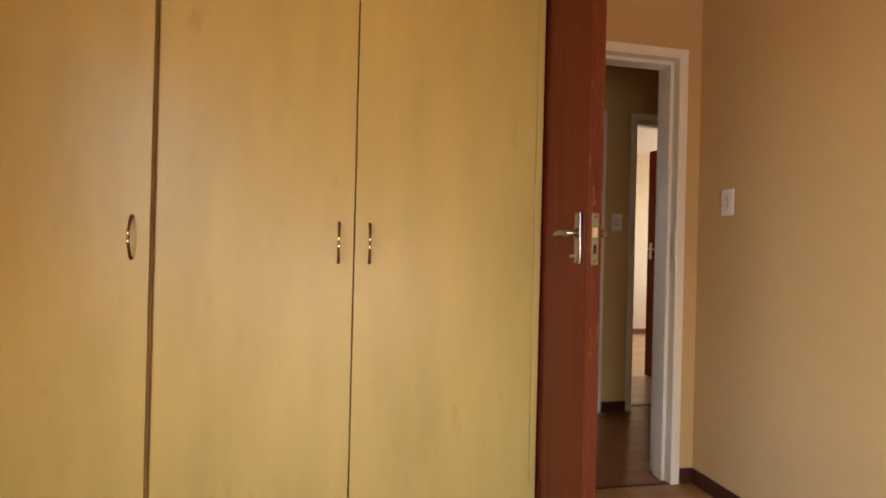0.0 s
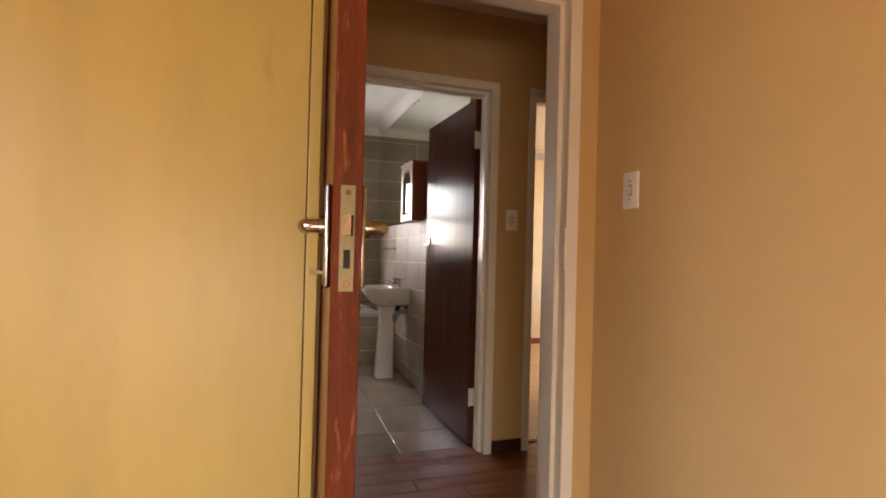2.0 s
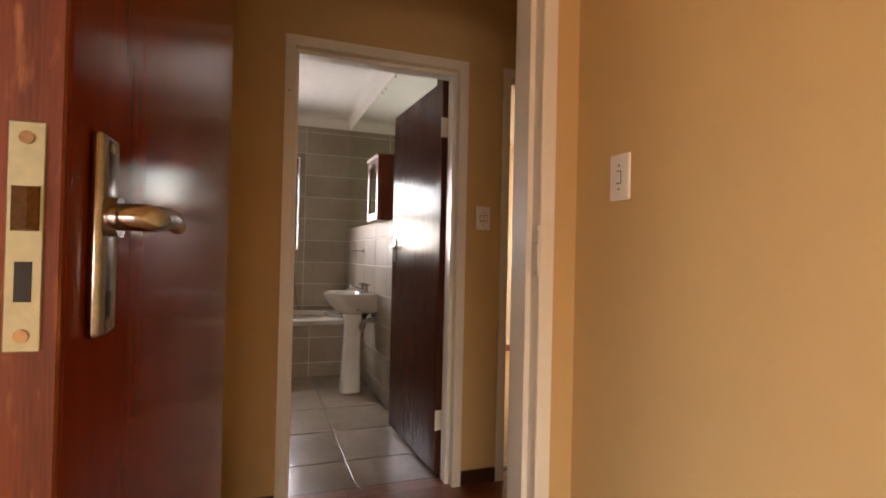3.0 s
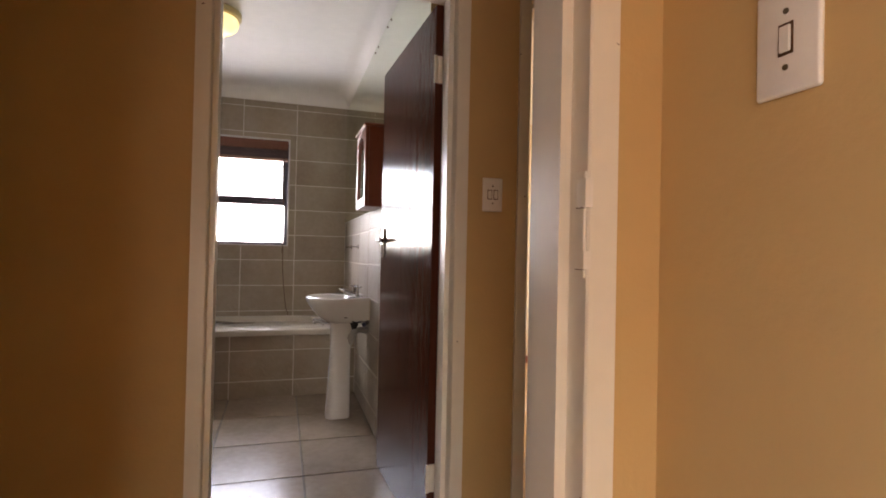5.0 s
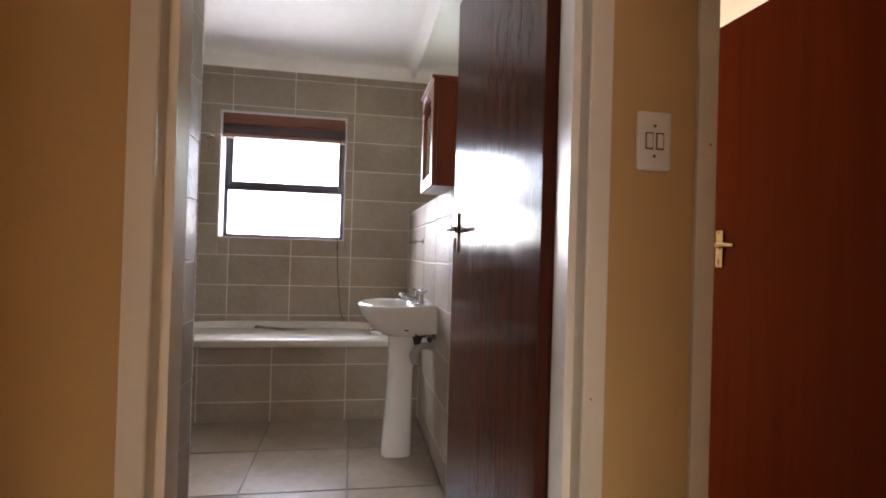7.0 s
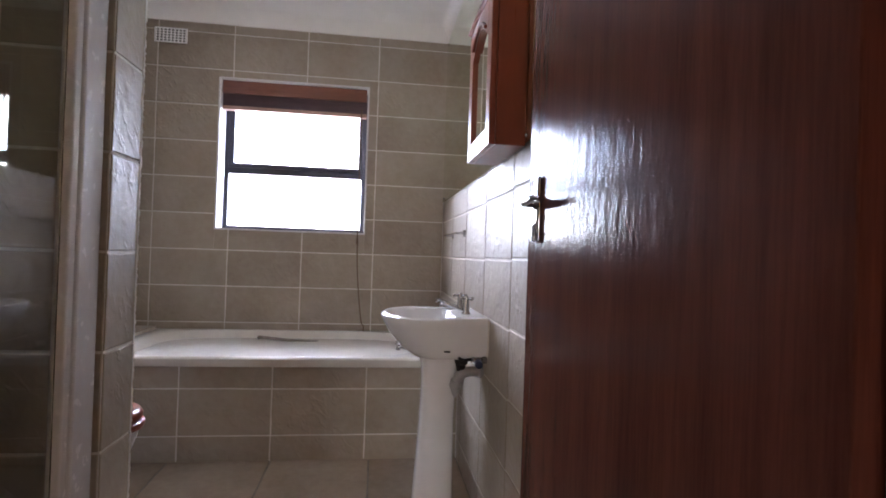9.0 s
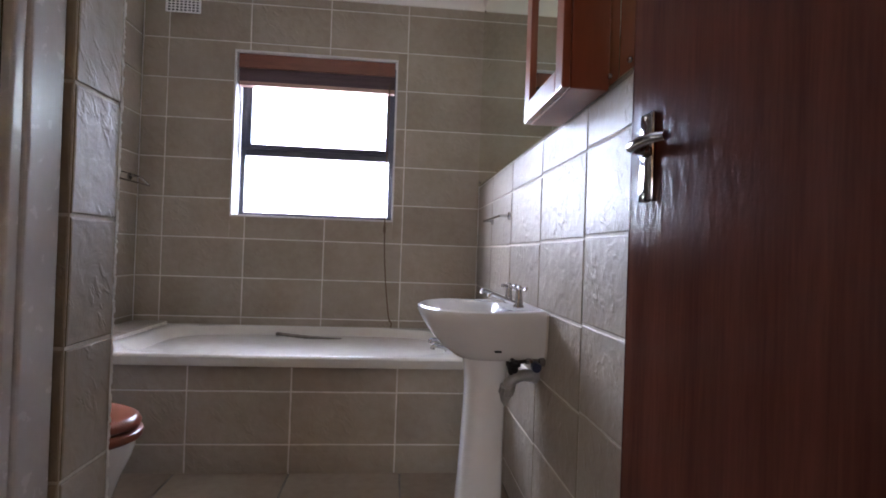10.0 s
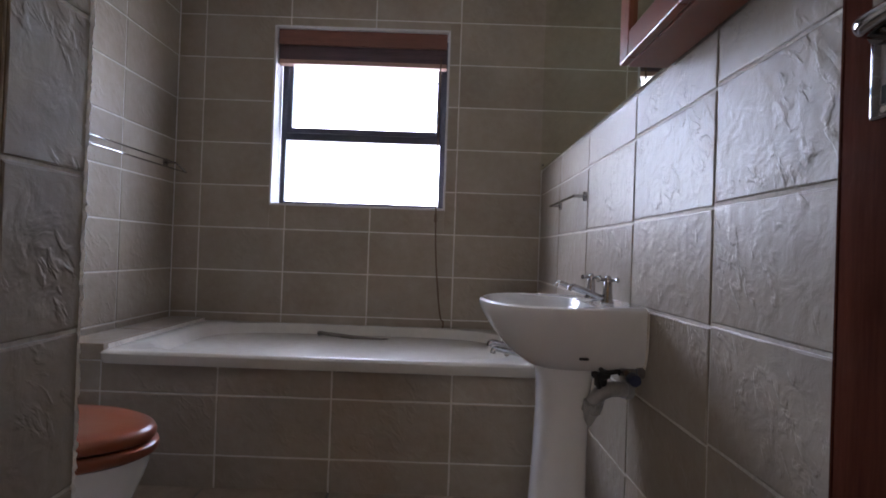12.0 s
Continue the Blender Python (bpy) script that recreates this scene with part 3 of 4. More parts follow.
for nm, a, b, c, d in (("frame_side", wx0 + 0.010, wx0 + 0.040, wz0 + 0.010, wz1 - 0.010), ("frame_side", wx1 - 0.040, wx1 - 0.010, wz0 + 0.010, wz1 - 0.010),
                       ("frame_head", wx0 + 0.040, wx1 - 0.040, wz1 - 0.040, wz1 - 0.010), ("frame_foot", wx0 + 0.040, wx1 - 0.040, wz0 + 0.010, wz0 + 0.034),
                       ("transom", wx0 + 0.040, wx1 - 0.040, midz - 0.022, midz + 0.016)):
    part(nm, W(a, b, -0.02, 0.02, c, d), WINFRAME, win)
for nm, a, b, c, d in (("sash_side", wx0 + 0.040, wx0 + 0.072, midz + 0.016, wz1 - 0.040), ("sash_side", wx1 - 0.062, wx1 - 0.040, midz + 0.016, wz1 - 0.040),
                       ("sash_rail", wx0 + 0.072, wx1 - 0.062, midz + 0.016, midz + 0.046)):
    part(nm, W(a, b, -0.03, 0.012, c, d), WINFRAME, win, "opening sash")
for a, b, c, d in ((wx0 + 0.072, wx1 - 0.062, midz + 0.046, wz1 - 0.040), (wx0 + 0.040, wx1 - 0.040, wz0 + 0.034, midz - 0.022)):
    g = part("pane", W(a, b, -0.003, 0.001, c, d, 0), FROSTED, win, "bright window pane")
    g.visible_shadow = False
part("stay", W(wx1 - 0.075, wx1 - 0.068, -0.012, -0.005, 1.415, 1.44, 0.002), BRONZE, win)
for z in (1.66, 1.77, 1.88):
    part("bar", sweep([(0.06, 0.075, z - wz0), (0.40, 0.075, z - wz0)], 0.0042, 6), WINFRAME, win, "thin burglar bar")
part("bar", sweep([(0.335, 0.075, midz + 0.05 - wz0), (0.335, 0.075, 2.02 - wz0)], 0.0042, 6), WINFRAME, win)

bl = thing("roman_blind", ((wx0 + wx1) / 2, BY1 + 0.05, 2.07), "raised red-brown wooden slat blind at the window head", "blind")
B = lambda y0, y1, c, d, bv=0.002: box(-0.443, 0.443, y0, y1, c - 2.07, d - 2.07, bv, 2)
part("valance", B(-0.035, -0.022, 1.995, 2.076), BLINDW, bl, "flat wooden valance")
for i in range(14):
    part("slat", B(-0.019, 0.020, 1.9225 + 0.0075 * i, 1.9290 + 0.0075 * i, 0.001), BLINDSHADE, bl)
part("bottom_rail", B(-0.026, 0.022, 1.898, 1.921), BLINDPALE, bl, "pale bottom rail")
part("cord", sweep(bend([(0.413, -0.03, -0.12), (0.412, -0.07, -0.5), (0.414, -0.075, -0.95), (0.424, -0.072, -1.2), (0.452, -0.070, -1.46), (0.470, -0.068, -1.50), (0.468, -0.068, -1.535)], 5), 0.0042, 6), CORD, bl, "hanging pull cord")
part("toggle", sweep([(0.413, -0.068, -0.945), (0.413, -0.068, -0.985)], [0.006, 0.008], 8), CORD, bl)

# ---- bathroom: mirror, cabinet, rails ----
mir = thing("wall_mirror", (BX1 - 0.002, 5.4, 1.372), "large frameless wall mirror in three sheets", "mirror")
for a, b in ((5.215, 6.744), (4.815, 5.213), (3.95, 4.813)):
    s = part("sheet", box(-0.005, 0.0, a - 5.4, b - 5.4, 0, 1.036, 0.0008, 1), MIRROR, mir)
    for yy in (a + 0.05, b - 0.05):
        for zz in (0.022, 1.012):
            part("screw", sweep([(-0.004, yy - 5.4, zz), (-0.009, yy - 5.4, zz)], [0.0075, 0.005], 12), CHROME if zz < 0.5 else SCREW, s)

cx0, cx1, cy0, cy1, cz0, cz1 = 1.903, 1.993, 4.865, 5.215, 1.362, 1.815
cab = thing("medicine_cabinet", (cx1, (cy0 + cy1) / 2, cz0), "red-brown wooden wall cabinet with an arched mirror door", "cabinet")
C = lambda a, b, c, d, e, f, bv=0.003: box(a - cx1, b - cx1, c - (cy0 + cy1) / 2, d - (cy0 + cy1) / 2, e - cz0, f - cz0, bv, 2)
part("body", C(cx0, cx1, cy0, cy1, cz0, cz1), CABWOOD, cab)
part("cornice", C(cx0 - 0.030, cx1, cy0 - 0.010, cy1 + 0.010, cz1 + 0.0005, cz1 + 0.016, 0.005), CABWOOD, cab)
door = part("door", C(cx0 - 0.020, cx0 - 0.0005, cy0 + 0.001, cy0 + 0.055, cz0 + 0.001, cz1 - 0.001), CABWOOD, cab)
part("stile", C(cx0 - 0.020, cx0 - 0.0005, cy1 - 0.055, cy1 - 0.001, cz0 + 0.001, cz1 - 0.001), CABWOOD, door)
part("rail", C(cx0 - 0.020, cx0 - 0.0005, cy0 + 0.055, cy1 - 0.055, cz0 + 0.001, cz0 + 0.058), CABWOOD, door)
half, cyc = (cy1 - cy0) / 2 - 0.055, (cy0 + cy1) / 2
arch = bmesh.new()
lowz = [(-half + 2 * half * k / 16, cz1 - 0.115 + 0.06 * math.sin(math.pi * k / 16) - cz0) for k in range(17)]
outl = lowz + [(half, cz1 - 0.001 - cz0), (-half, cz1 - 0.001 - cz0)]
vf = [arch.verts.new((cx0 - 0.020 - cx1, y, z)) for y, z in outl]
vb = [arch.verts.new((cx0 - 0.0005 - cx1, y, z)) for y, z in outl]
arch.faces.new(vf)
arch.faces.new(vb[::-1])
for k in range(len(outl)):
    arch.faces.new((vf[k], vb[k], vb[(k + 1) % len(outl)], vf[(k + 1) % len(outl)]))
part("arched_rail", arch, CABWOOD, door)
part("mirror_pane", C(cx0 - 0.010, cx0 - 0.004, cy0 + 0.055, cy1 - 0.055, cz0 + 0.058, cz1 - 0.05, 0), MIRROR, door)
part("carving", sweep(bend([(cx0 - 0.024 - cx1, -0.10, 0.37), (cx0 - 0.024 - cx1, -0.055, 0.398), (cx0 - 0.024 - cx1, 0.0, 0.412), (cx0 - 0.024 - cx1, 0.055, 0.398), (cx0 - 0.024 - cx1, 0.10, 0.37)], 5), 0.006, 8), CABWOOD, door, "carved arch bead", True)

rail = thing("towel_rail", (BX1, 6.08, 1.145), "short chrome towel rail on the tiles", "towel rail")
for y in (-0.197, 0.19):
    part("rose", sweep([(0, y, 0), (-0.008, y, 0)], 0.017, 16), CHROME, rail, "", True)
    part("post", sweep([(-0.006, y, 0), (-0.045, y, 0)], 0.006, 10), CHROME, rail, "", True)
part("bar", sweep([(-0.043, -0.197, 0), (-0.043, 0.21, 0)], 0.005, 10), CHROME, rail, "", True)

rail2 = thing("double_towel_rail", (BX0, 6.13, 1.325), "double chrome towel rail on the tiles", "towel rail")
for y in (-0.55, 0.52):
    part("bracket", sweep([(0, y, 0.008), (0.055, y, 0.008), (0.108, y, -0.040)], 0.005, 10), CHROME, rail2, "", True)
    part("rose", sweep([(0, y, 0.008), (0.008, y, 0.008)], 0.02, 16), CHROME, rail2, "", True)
part("bar", sweep([(0.055, -0.55, 0.008), (0.055, 0.52, 0.008)], 0.0034, 10), CHROME, rail2, "", True)
part("bar", sweep([(0.108, -0.55, -0.040), (0.108, 0.52, -0.040)], 0.0034, 10), CHROME, rail2, "", True)


# ---- basin ----
def d_ring(xf, xb, hw, hwb, z, yc, n=48):
    """A ring of a basin: rounded towards the front xf, straight at the back xb, hw wide in the middle and hwb at the back."""
    xm = xf + (xb - xf) * 0.42
    out = []
    m = n * 2 // 3
    for k in range(m + 1):
        a = -math.pi / 2 + math.pi * k / m
        out.append((xm - (xm - xf) * math.cos(a) ** 0.9 if math.cos(a) > 1e-6 else xm, yc + hw * math.sin(a), z))
    k2 = n - m - 1
    side = k2 // 2
    for k in range(1, side):
        t = k / side
        out.append((xm + (xb - xm) * t, yc + hw + (hwb - hw) * t * t, z))
    out.append((xb, yc + hwb, z))
    out.append((xb, yc - hwb, z))
    for k in range(side - 1, 0, -1):
        t = k / side
        out.append((xm + (xb - xm) * t, yc - hw - (hwb - hw) * t * t, z))
    return out


YBAS = 5.44
bas = thing("wash_basin", (1.82, YBAS, 0), "white ceramic wash basin on a pedestal", "basin")
S = lambda ring: [(x - 1.82, y - YBAS, z) for x, y, z in ring]
rings = [S(d_ring(1.760, 1.905, 0.070, 0.06, 0.640, YBAS)), S(d_ring(1.728, 1.992, 0.112, 0.130, 0.648, YBAS)), S(d_ring(1.678, 1.994, 0.158, 0.149, 0.685, YBAS)),
         S(d_ring(1.636, 1.994, 0.195, 0.153, 0.735, YBAS)), S(d_ring(1.611, 1.994, 0.215, 0.155, 0.775, YBAS)), S(d_ring(1.601, 1.994, 0.222, 0.156, 0.799, YBAS)),
         S(d_ring(1.603, 1.993, 0.221, 0.154, 0.808, YBAS)), S(d_ring(1.612, 1.990, 0.213, 0.150, 0.812, YBAS)), S(d_ring(1.626, 1.880, 0.196, 0.120, 0.808, YBAS)),
         S(d_ring(1.634, 1.872, 0.186, 0.112, 0.795, YBAS)), S(d_ring(1.655, 1.862, 0.160, 0.100, 0.745, YBAS)), S(d_ring(1.695, 1.845, 0.110, 0.075, 0.700, YBAS)),
         S(d_ring(1.750, 1.800, 0.030, 0.025, 0.686, YBAS))]
part("bowl", loft(rings), CERAMIC, bas, "", True)
ped = []
for z, xf, xb, hy in ((0.024, 1.742, 1.900, 0.090), (0.034, 1.741, 1.901, 0.091), (0.10, 1.746, 1.900, 0.088), (0.25, 1.756, 1.898, 0.080), (0.40, 1.764, 1.897, 0.073),
                      (0.52, 1.768, 1.900, 0.071), (0.60, 1.766, 1.904, 0.075), (0.64, 1.758, 1.910, 0.084)):
    r, xc, hx = [], (xf + xb) / 2, (xb - xf) / 2
    for k in range(32):
        a = 2 * math.pi * k / 32
        c, s2 = math.cos(a), math.sin(a)
        r.append((xc - 1.82 + hx * math.copysign(abs(c) ** 0.58, c), 0.01 + hy * math.copysign(abs(s2) ** 0.58, s2), z))
    ped.append(r)
part("pedestal", loft(ped), CERAMIC, bas, "", True)
part("sealant", sweep(bend([(0.1755, -0.1575, 0.800), (0.1755, -0.1570, 0.740), (0.1755, -0.1525, 0.690), (0.1755, -0.1350, 0.652)], 5), 0.003, 6), GROUT, bas, "cream sealant bead along the wall", True)
part("overflow_hole", box(0.012, 0.034, -0.168, -0.150, 0.684, 0.690, 0.002), DARKHOLE, bas)


def pillar_tap(at, reach, rz, label, big=1.0, low=0.0):
    t = thing("pillar_tap", at, label, "tap", "pillar taps", "", rz)
    k = big
    part("body", lathe([(0.021 * k, 0), (0.022 * k, 0.006), (0.017 * k, 0.012), (0.015 * k, 0.035), (0.014 * k, 0.052), (0.010 * k, 0.058), (0.0085 * k, 0.064)], (0, 0, 0), 18), CHROME, t, "", True)
    pts = bend([(0, 0, 0.014 * k), (-reach * 0.3, 0, 0.026 * k - low / 3), (-reach * 0.86, 0, 0.052 * k - low), (-reach, 0, 0.052 * k - low), (-reach - 0.005, 0, 0.040 * k - low)], 5)
    part("spout", sweep(pts, 0.0088 * k, 12), CHROME, t, "", True)
    hd = part("cross_head", lathe([(0.006 * k, 0.062 * k), (0.010 * k, 0.066 * k), (0.011 * k, 0.082 * k), (0.009 * k, 0.090 * k), (0.004, 0.093 * k)], (0, 0, 0), 16), CHROME, t, "", True)
    for a in range(4):
        c, s2 = math.cos(a * math.pi / 2 + 0.5), math.sin(a * math.pi / 2 + 0.5)
        part("arm", sweep([(0.008 * c, 0.008 * s2, 0.078 * k), (0.026 * c, 0.026 * s2, 0.079 * k), (0.033 * c, 0.033 * s2, 0.079 * k)], [0.0042, 0.004, 0.0066], 8), CHROME, hd, "", True)


pillar_tap((1.925, 5.375, 0.8115), 0.094, 0, "chrome pillar tap with a cross head", 0.78)
pillar_tap((1.925, 5.525, 0.8115), 0.094, 0, "chrome pillar tap with a cross head", 0.78)
pillar_tap((1.868, 5.98, 0.530), 0.165, 0, "chrome bath tap with a cross head", 1.2, 0.018)
pillar_tap((1.868, 6.13, 0.530), 0.165, 0, "chrome bath tap with a cross head", 1.2, 0.018)

trap = thing("basin_trap", (1.948, 5.385, 0.634), "grey plastic waste trap and dark valves under the basin", "pipework")
part("waste_pipe", sweep(bend([(0.050, 0.004, -0.046), (0.022, -0.006, -0.041), (-0.010, -0.014, -0.040), (-0.038, -0.018, -0.052), (-0.050, -0.008, -0.077), (-0.054, 0.006, -0.107), (-0.062, 0.035, -0.140)], 6), 0.0195, 16), GREYPIPE, trap, "", True)
nut = part("nut", sweep([(-0.0490, -0.0100, -0.072), (-0.0495, -0.0090, -0.075), (-0.0525, 0.0010, -0.097), (-0.0530, 0.0025, -0.100)], [0.022, 0.0255, 0.0255, 0.022], 14), GREYPIPE, trap, "ribbed plastic union nut")
for q in range(12):
    a = 2 * math.pi * q / 12
    part("rib", sweep([(-0.0495 + 0.025 * math.cos(a), -0.0090 + 0.025 * math.sin(a), -0.075 + 0.006 * math.cos(a)), (-0.0525 + 0.025 * math.cos(a), 0.001 + 0.025 * math.sin(a), -0.098 + 0.006 * math.cos(a))], 0.003, 5), GREYPIPE, nut)
part("flange", sweep([(0.028, -0.004, -0.042), (0.046, 0.002, -0.045)], 0.0235, 14), GREYPIPE, trap, "", True)
for k, (yy, zz) in enumerate(((-0.075, 0.020), (-0.030, 0.028))):
    v = part("valve", sweep([(0.048, yy, zz), (0.030, yy, zz), (0.028, yy, zz), (-0.010, yy, zz)], [0.017, 0.017, 0.011, 0.011], 12), CHROME, trap, "tarnished angle valve", True)
    part("valve_stem", sweep([(0.006, yy, zz), (0.006, yy - 0.028, zz - 0.004)], 0.008, 10), BRONZE, v, "", True)
part("valve_knob", sweep([(0.010, -0.102, 0.014), (0.010, -0.112, 0.012), (0.010, -0.132, 0.010)], [0.010, 0.016, 0.014], 14), BLUECAP, trap, "dark blue valve knob", True)
part("waste_body", lathe([(0.019, 0.010), (0.024, 0.004), (0.024, -0.008), (0.016, -0.014), (0.016, -0.030)], (-0.035, -0.015, 0.0), 14), DARKHOLE, trap, "dark waste fitting", True)
part("supply_pipe", sweep(bend([(-0.008, -0.075, 0.020), (-0.035, -0.075, 0.016), (-0.052, -0.072, 0.022), (-0.056, -0.07, 0.045)], 5), 0.006, 8), DARKHOLE, trap, "", True)
part("supply_pipe", sweep(bend([(-0.062, -0.055, 0.045), (-0.064, -0.055, 0.02), (-0.056, -0.055, -0.012), (-0.050, -0.055, -0.028)], 5), 0.006, 8), DARKHOLE, trap, "dark flexible hose", True)


# ---- bath ----
def oblong(x0, x1, y0, y1, z, e=5.0, n=72, taper=0.0):
    out = []
    for k in range(n):
        a = 2 * math.pi * k / n
        c, s2 = math.cos(a), math.sin(a)
        out.append(((x0 + x1) / 2 + (x1 - x0) / 2 * math.copysign(abs(c) ** (2 / e), c) , (y0 + y1) / 2 + (y1 - y0) / 2 * math.copysign(abs(s2) ** (2 / e), s2), z))
    return out


bath = thing("bath", (1.13, 6.32, 0), "white enamel built-in bath", "bath")
O = lambda *a: [(x - 1.13, y - 6.32, z) for x, y, z in oblong(*a)]
bt = [O(0.285, 1.995, 5.938, 6.735, 0.4915, 40), O(0.281, 1.996, 5.925, 6.738, 0.484, 40), O(0.277, 1.996, 5.906, 6.739, 0.490, 40), O(0.276, 1.996, 5.898, 6.739, 0.508, 40), O(0.275, 1.996, 5.896, 6.739, 0.526, 40),
      O(0.282, 1.994, 5.901, 6.738, 0.533, 34), O(0.292, 1.988, 5.912, 6.732, 0.538, 24), O(0.335, 1.800, 5.926, 6.712, 0.536, 4.2), O(0.352, 1.788, 5.936, 6.702, 0.524, 4.2),
      O(0.45, 1.775, 5.965, 6.670, 0.42, 4), O(0.56, 1.75, 6.02, 6.61, 0.25, 4.5), O(0.58, 1.73, 6.10, 6.55, 0.17, 4), O(0.70, 1.65, 6.18, 6.47, 0.15, 3)]
part("tub", loft(bt), ENAMEL, bath, "", True)
grip = [(-0.235, 0.325, -0.0), (-0.225, 0.285, 0.012), (-0.18, 0.272, 0.010), (-0.05, 0.268, -0.002), (0.06, 0.268, -0.010), (0.105, 0.280, -0.012), (0.115, 0.325, -0.02)]
part("grip", sweep(bend([(x, y, z + 0.500) for x, y, z in grip], 5), 0.010, 10), GRIPMAT, bath, "metal grip bar on the tub side", True)

# ---- toilet ----
tl = thing("toilet", (0.50, 5.40, 0), "white toilet pan with a polished orange wooden seat and lid", "toilet")


def egg(xf, xb, hw, z, n=40):
    out = []
    for k in range(n):
        a = 2 * math.pi * k / n
        x = (xf + xb) / 2 + (xf - xb) / 2 * math.cos(a)
        out.append((x - 0.50, hw * math.sin(a) * (1.0 - 0.10 * math.cos(a)), z))
    return out


part("pan", loft([egg(0.66, 0.30, 0.10, 0.0), egg(0.655, 0.30, 0.095, 0.05), egg(0.67, 0.29, 0.105, 0.16), egg(0.706, 0.27, 0.138, 0.26), egg(0.730, 0.26, 0.160, 0.315), egg(0.741, 0.26, 0.171, 0.350), egg(0.744, 0.26, 0.174, 0.371)]), CERAMIC, tl, "", True)
part("seat", loft([egg(0.744, 0.25, 0.176, 0.372), egg(0.760, 0.24, 0.184, 0.380), egg(0.765, 0.24, 0.187, 0.392), egg(0.762, 0.24, 0.185, 0.402), egg(0.752, 0.25, 0.178, 0.408)]), SEATWOOD, tl, "polished wooden seat", True)
part("lid", loft([egg(0.742, 0.25, 0.174, 0.4095), egg(0.755, 0.24, 0.181, 0.416), egg(0.757, 0.24, 0.182, 0.428), egg(0.750, 0.245, 0.177, 0.440), egg(0.735, 0.25, 0.168, 0.446), egg(0.66, 0.30, 0.12, 0.449)]), SEATWOOD, tl, "polished wooden lid", True)
part("back_box", box(-0.405, -0.22, -0.19, 0.19, 0.0, 0.80, 0.02, 3), CERAMIC, tl, "white cistern", True)

# ---- shower screen ----
sh = thing("shower_screen", (0.95, 4.2, 0), "framed clear glass shower screen", "shower screen")
part("post", box(-0.022, 0.024, 0.352, 0.434, 0.0, 1.98, 0.006, 3), ALU, sh, "white aluminium post")
part("post_lip", box(-0.014, 0.018, 0.326, 0.3515, 0.03, 1.95, 0.005, 3), ALU, sh)
part("top_rail", box(-0.018, 0.018, -0.395, 0.325, 1.935, 1.975, 0.004, 2), ALU, sh)
part("bottom_rail", box(-0.018, 0.018, -0.395, 0.325, 0.0, 0.045, 0.004, 2), ALU, sh)
gl = part("glass", box(-0.003, 0.003, -0.393, 0.324, 0.0455, 1.9345), SHOWERGLASS, sh, "clear glass panel")
gl.visible_shadow = False

# ---- bathroom ceiling lamp ----
lp = thing("ceiling_lamp", (1.042, 5.32, BATHZ), "lit yellow glass dome ceiling lamp", "ceiling lamp")
part("rim", lathe([(0.13, -0.0), (0.142, -0.012), (0.142, -0.038), (0.130, -0.048), (0.10, -0.048)], (0, 0, 0), 32), mat("ivory_lamp_rim", (0.70, 0.58, 0.30), 0.4, var=0.05), lp, "ivory lamp rim", True)
part("dome", lathe([(0.122, -0.0485), (0.128, -0.07), (0.118, -0.100), (0.090, -0.124), (0.05, -0.137), (0.01, -0.141)], (0, 0, 0), 32), LAMPGLASS, lp, "glowing glass dome", True)

# ---- tiles, planks ----


def tile_mesh(w, h, d, name, material):
    """A tile w by h in its own x and z, d thick towards -y, with worn edges."""
    b = 0.0030 if d > 0.0065 else 0.0007
    bm = bmesh.new()
    rough = d > 0.0065
    wob = random.Random(int(w * 9000 + h * 5000))
    nx, nz = (max(1, round(w / 0.05)), max(1, round(h / 0.05))) if rough else (1, 1)
    edge = [(-0.5 + k / nx, -0.5) for k in range(nx)] + [(0.5, -0.5 + k / nz) for k in range(nz)] + [(0.5 - k / nx, 0.5) for k in range(nx)] + [(-0.5, 0.5 - k / nz) for k in range(nz)]
    ring = lambda s, y, j: [bm.verts.new((ex * (w - 2 * s) + wob.uniform(-j, j) * rough, y, ez * (h - 2 * s) + wob.uniform(-j, j) * rough)) for ex, ez in edge]
    r0, r1, r2 = ring(0, 0, 0), ring(0.0003, -d + 0.0012, 0.0009), ring(b, -d, 0.0014)
    for a, c in ((r0, r1), (r1, r2)):
        for k in range(len(edge)):
            bm.faces.new((a[k], a[(k + 1) % len(edge)], c[(k + 1) % len(edge)], c[k]))
    bm.faces.new(r2)
    return mesh_from(bm, name, material)


MESHES = {}
D = 0.007


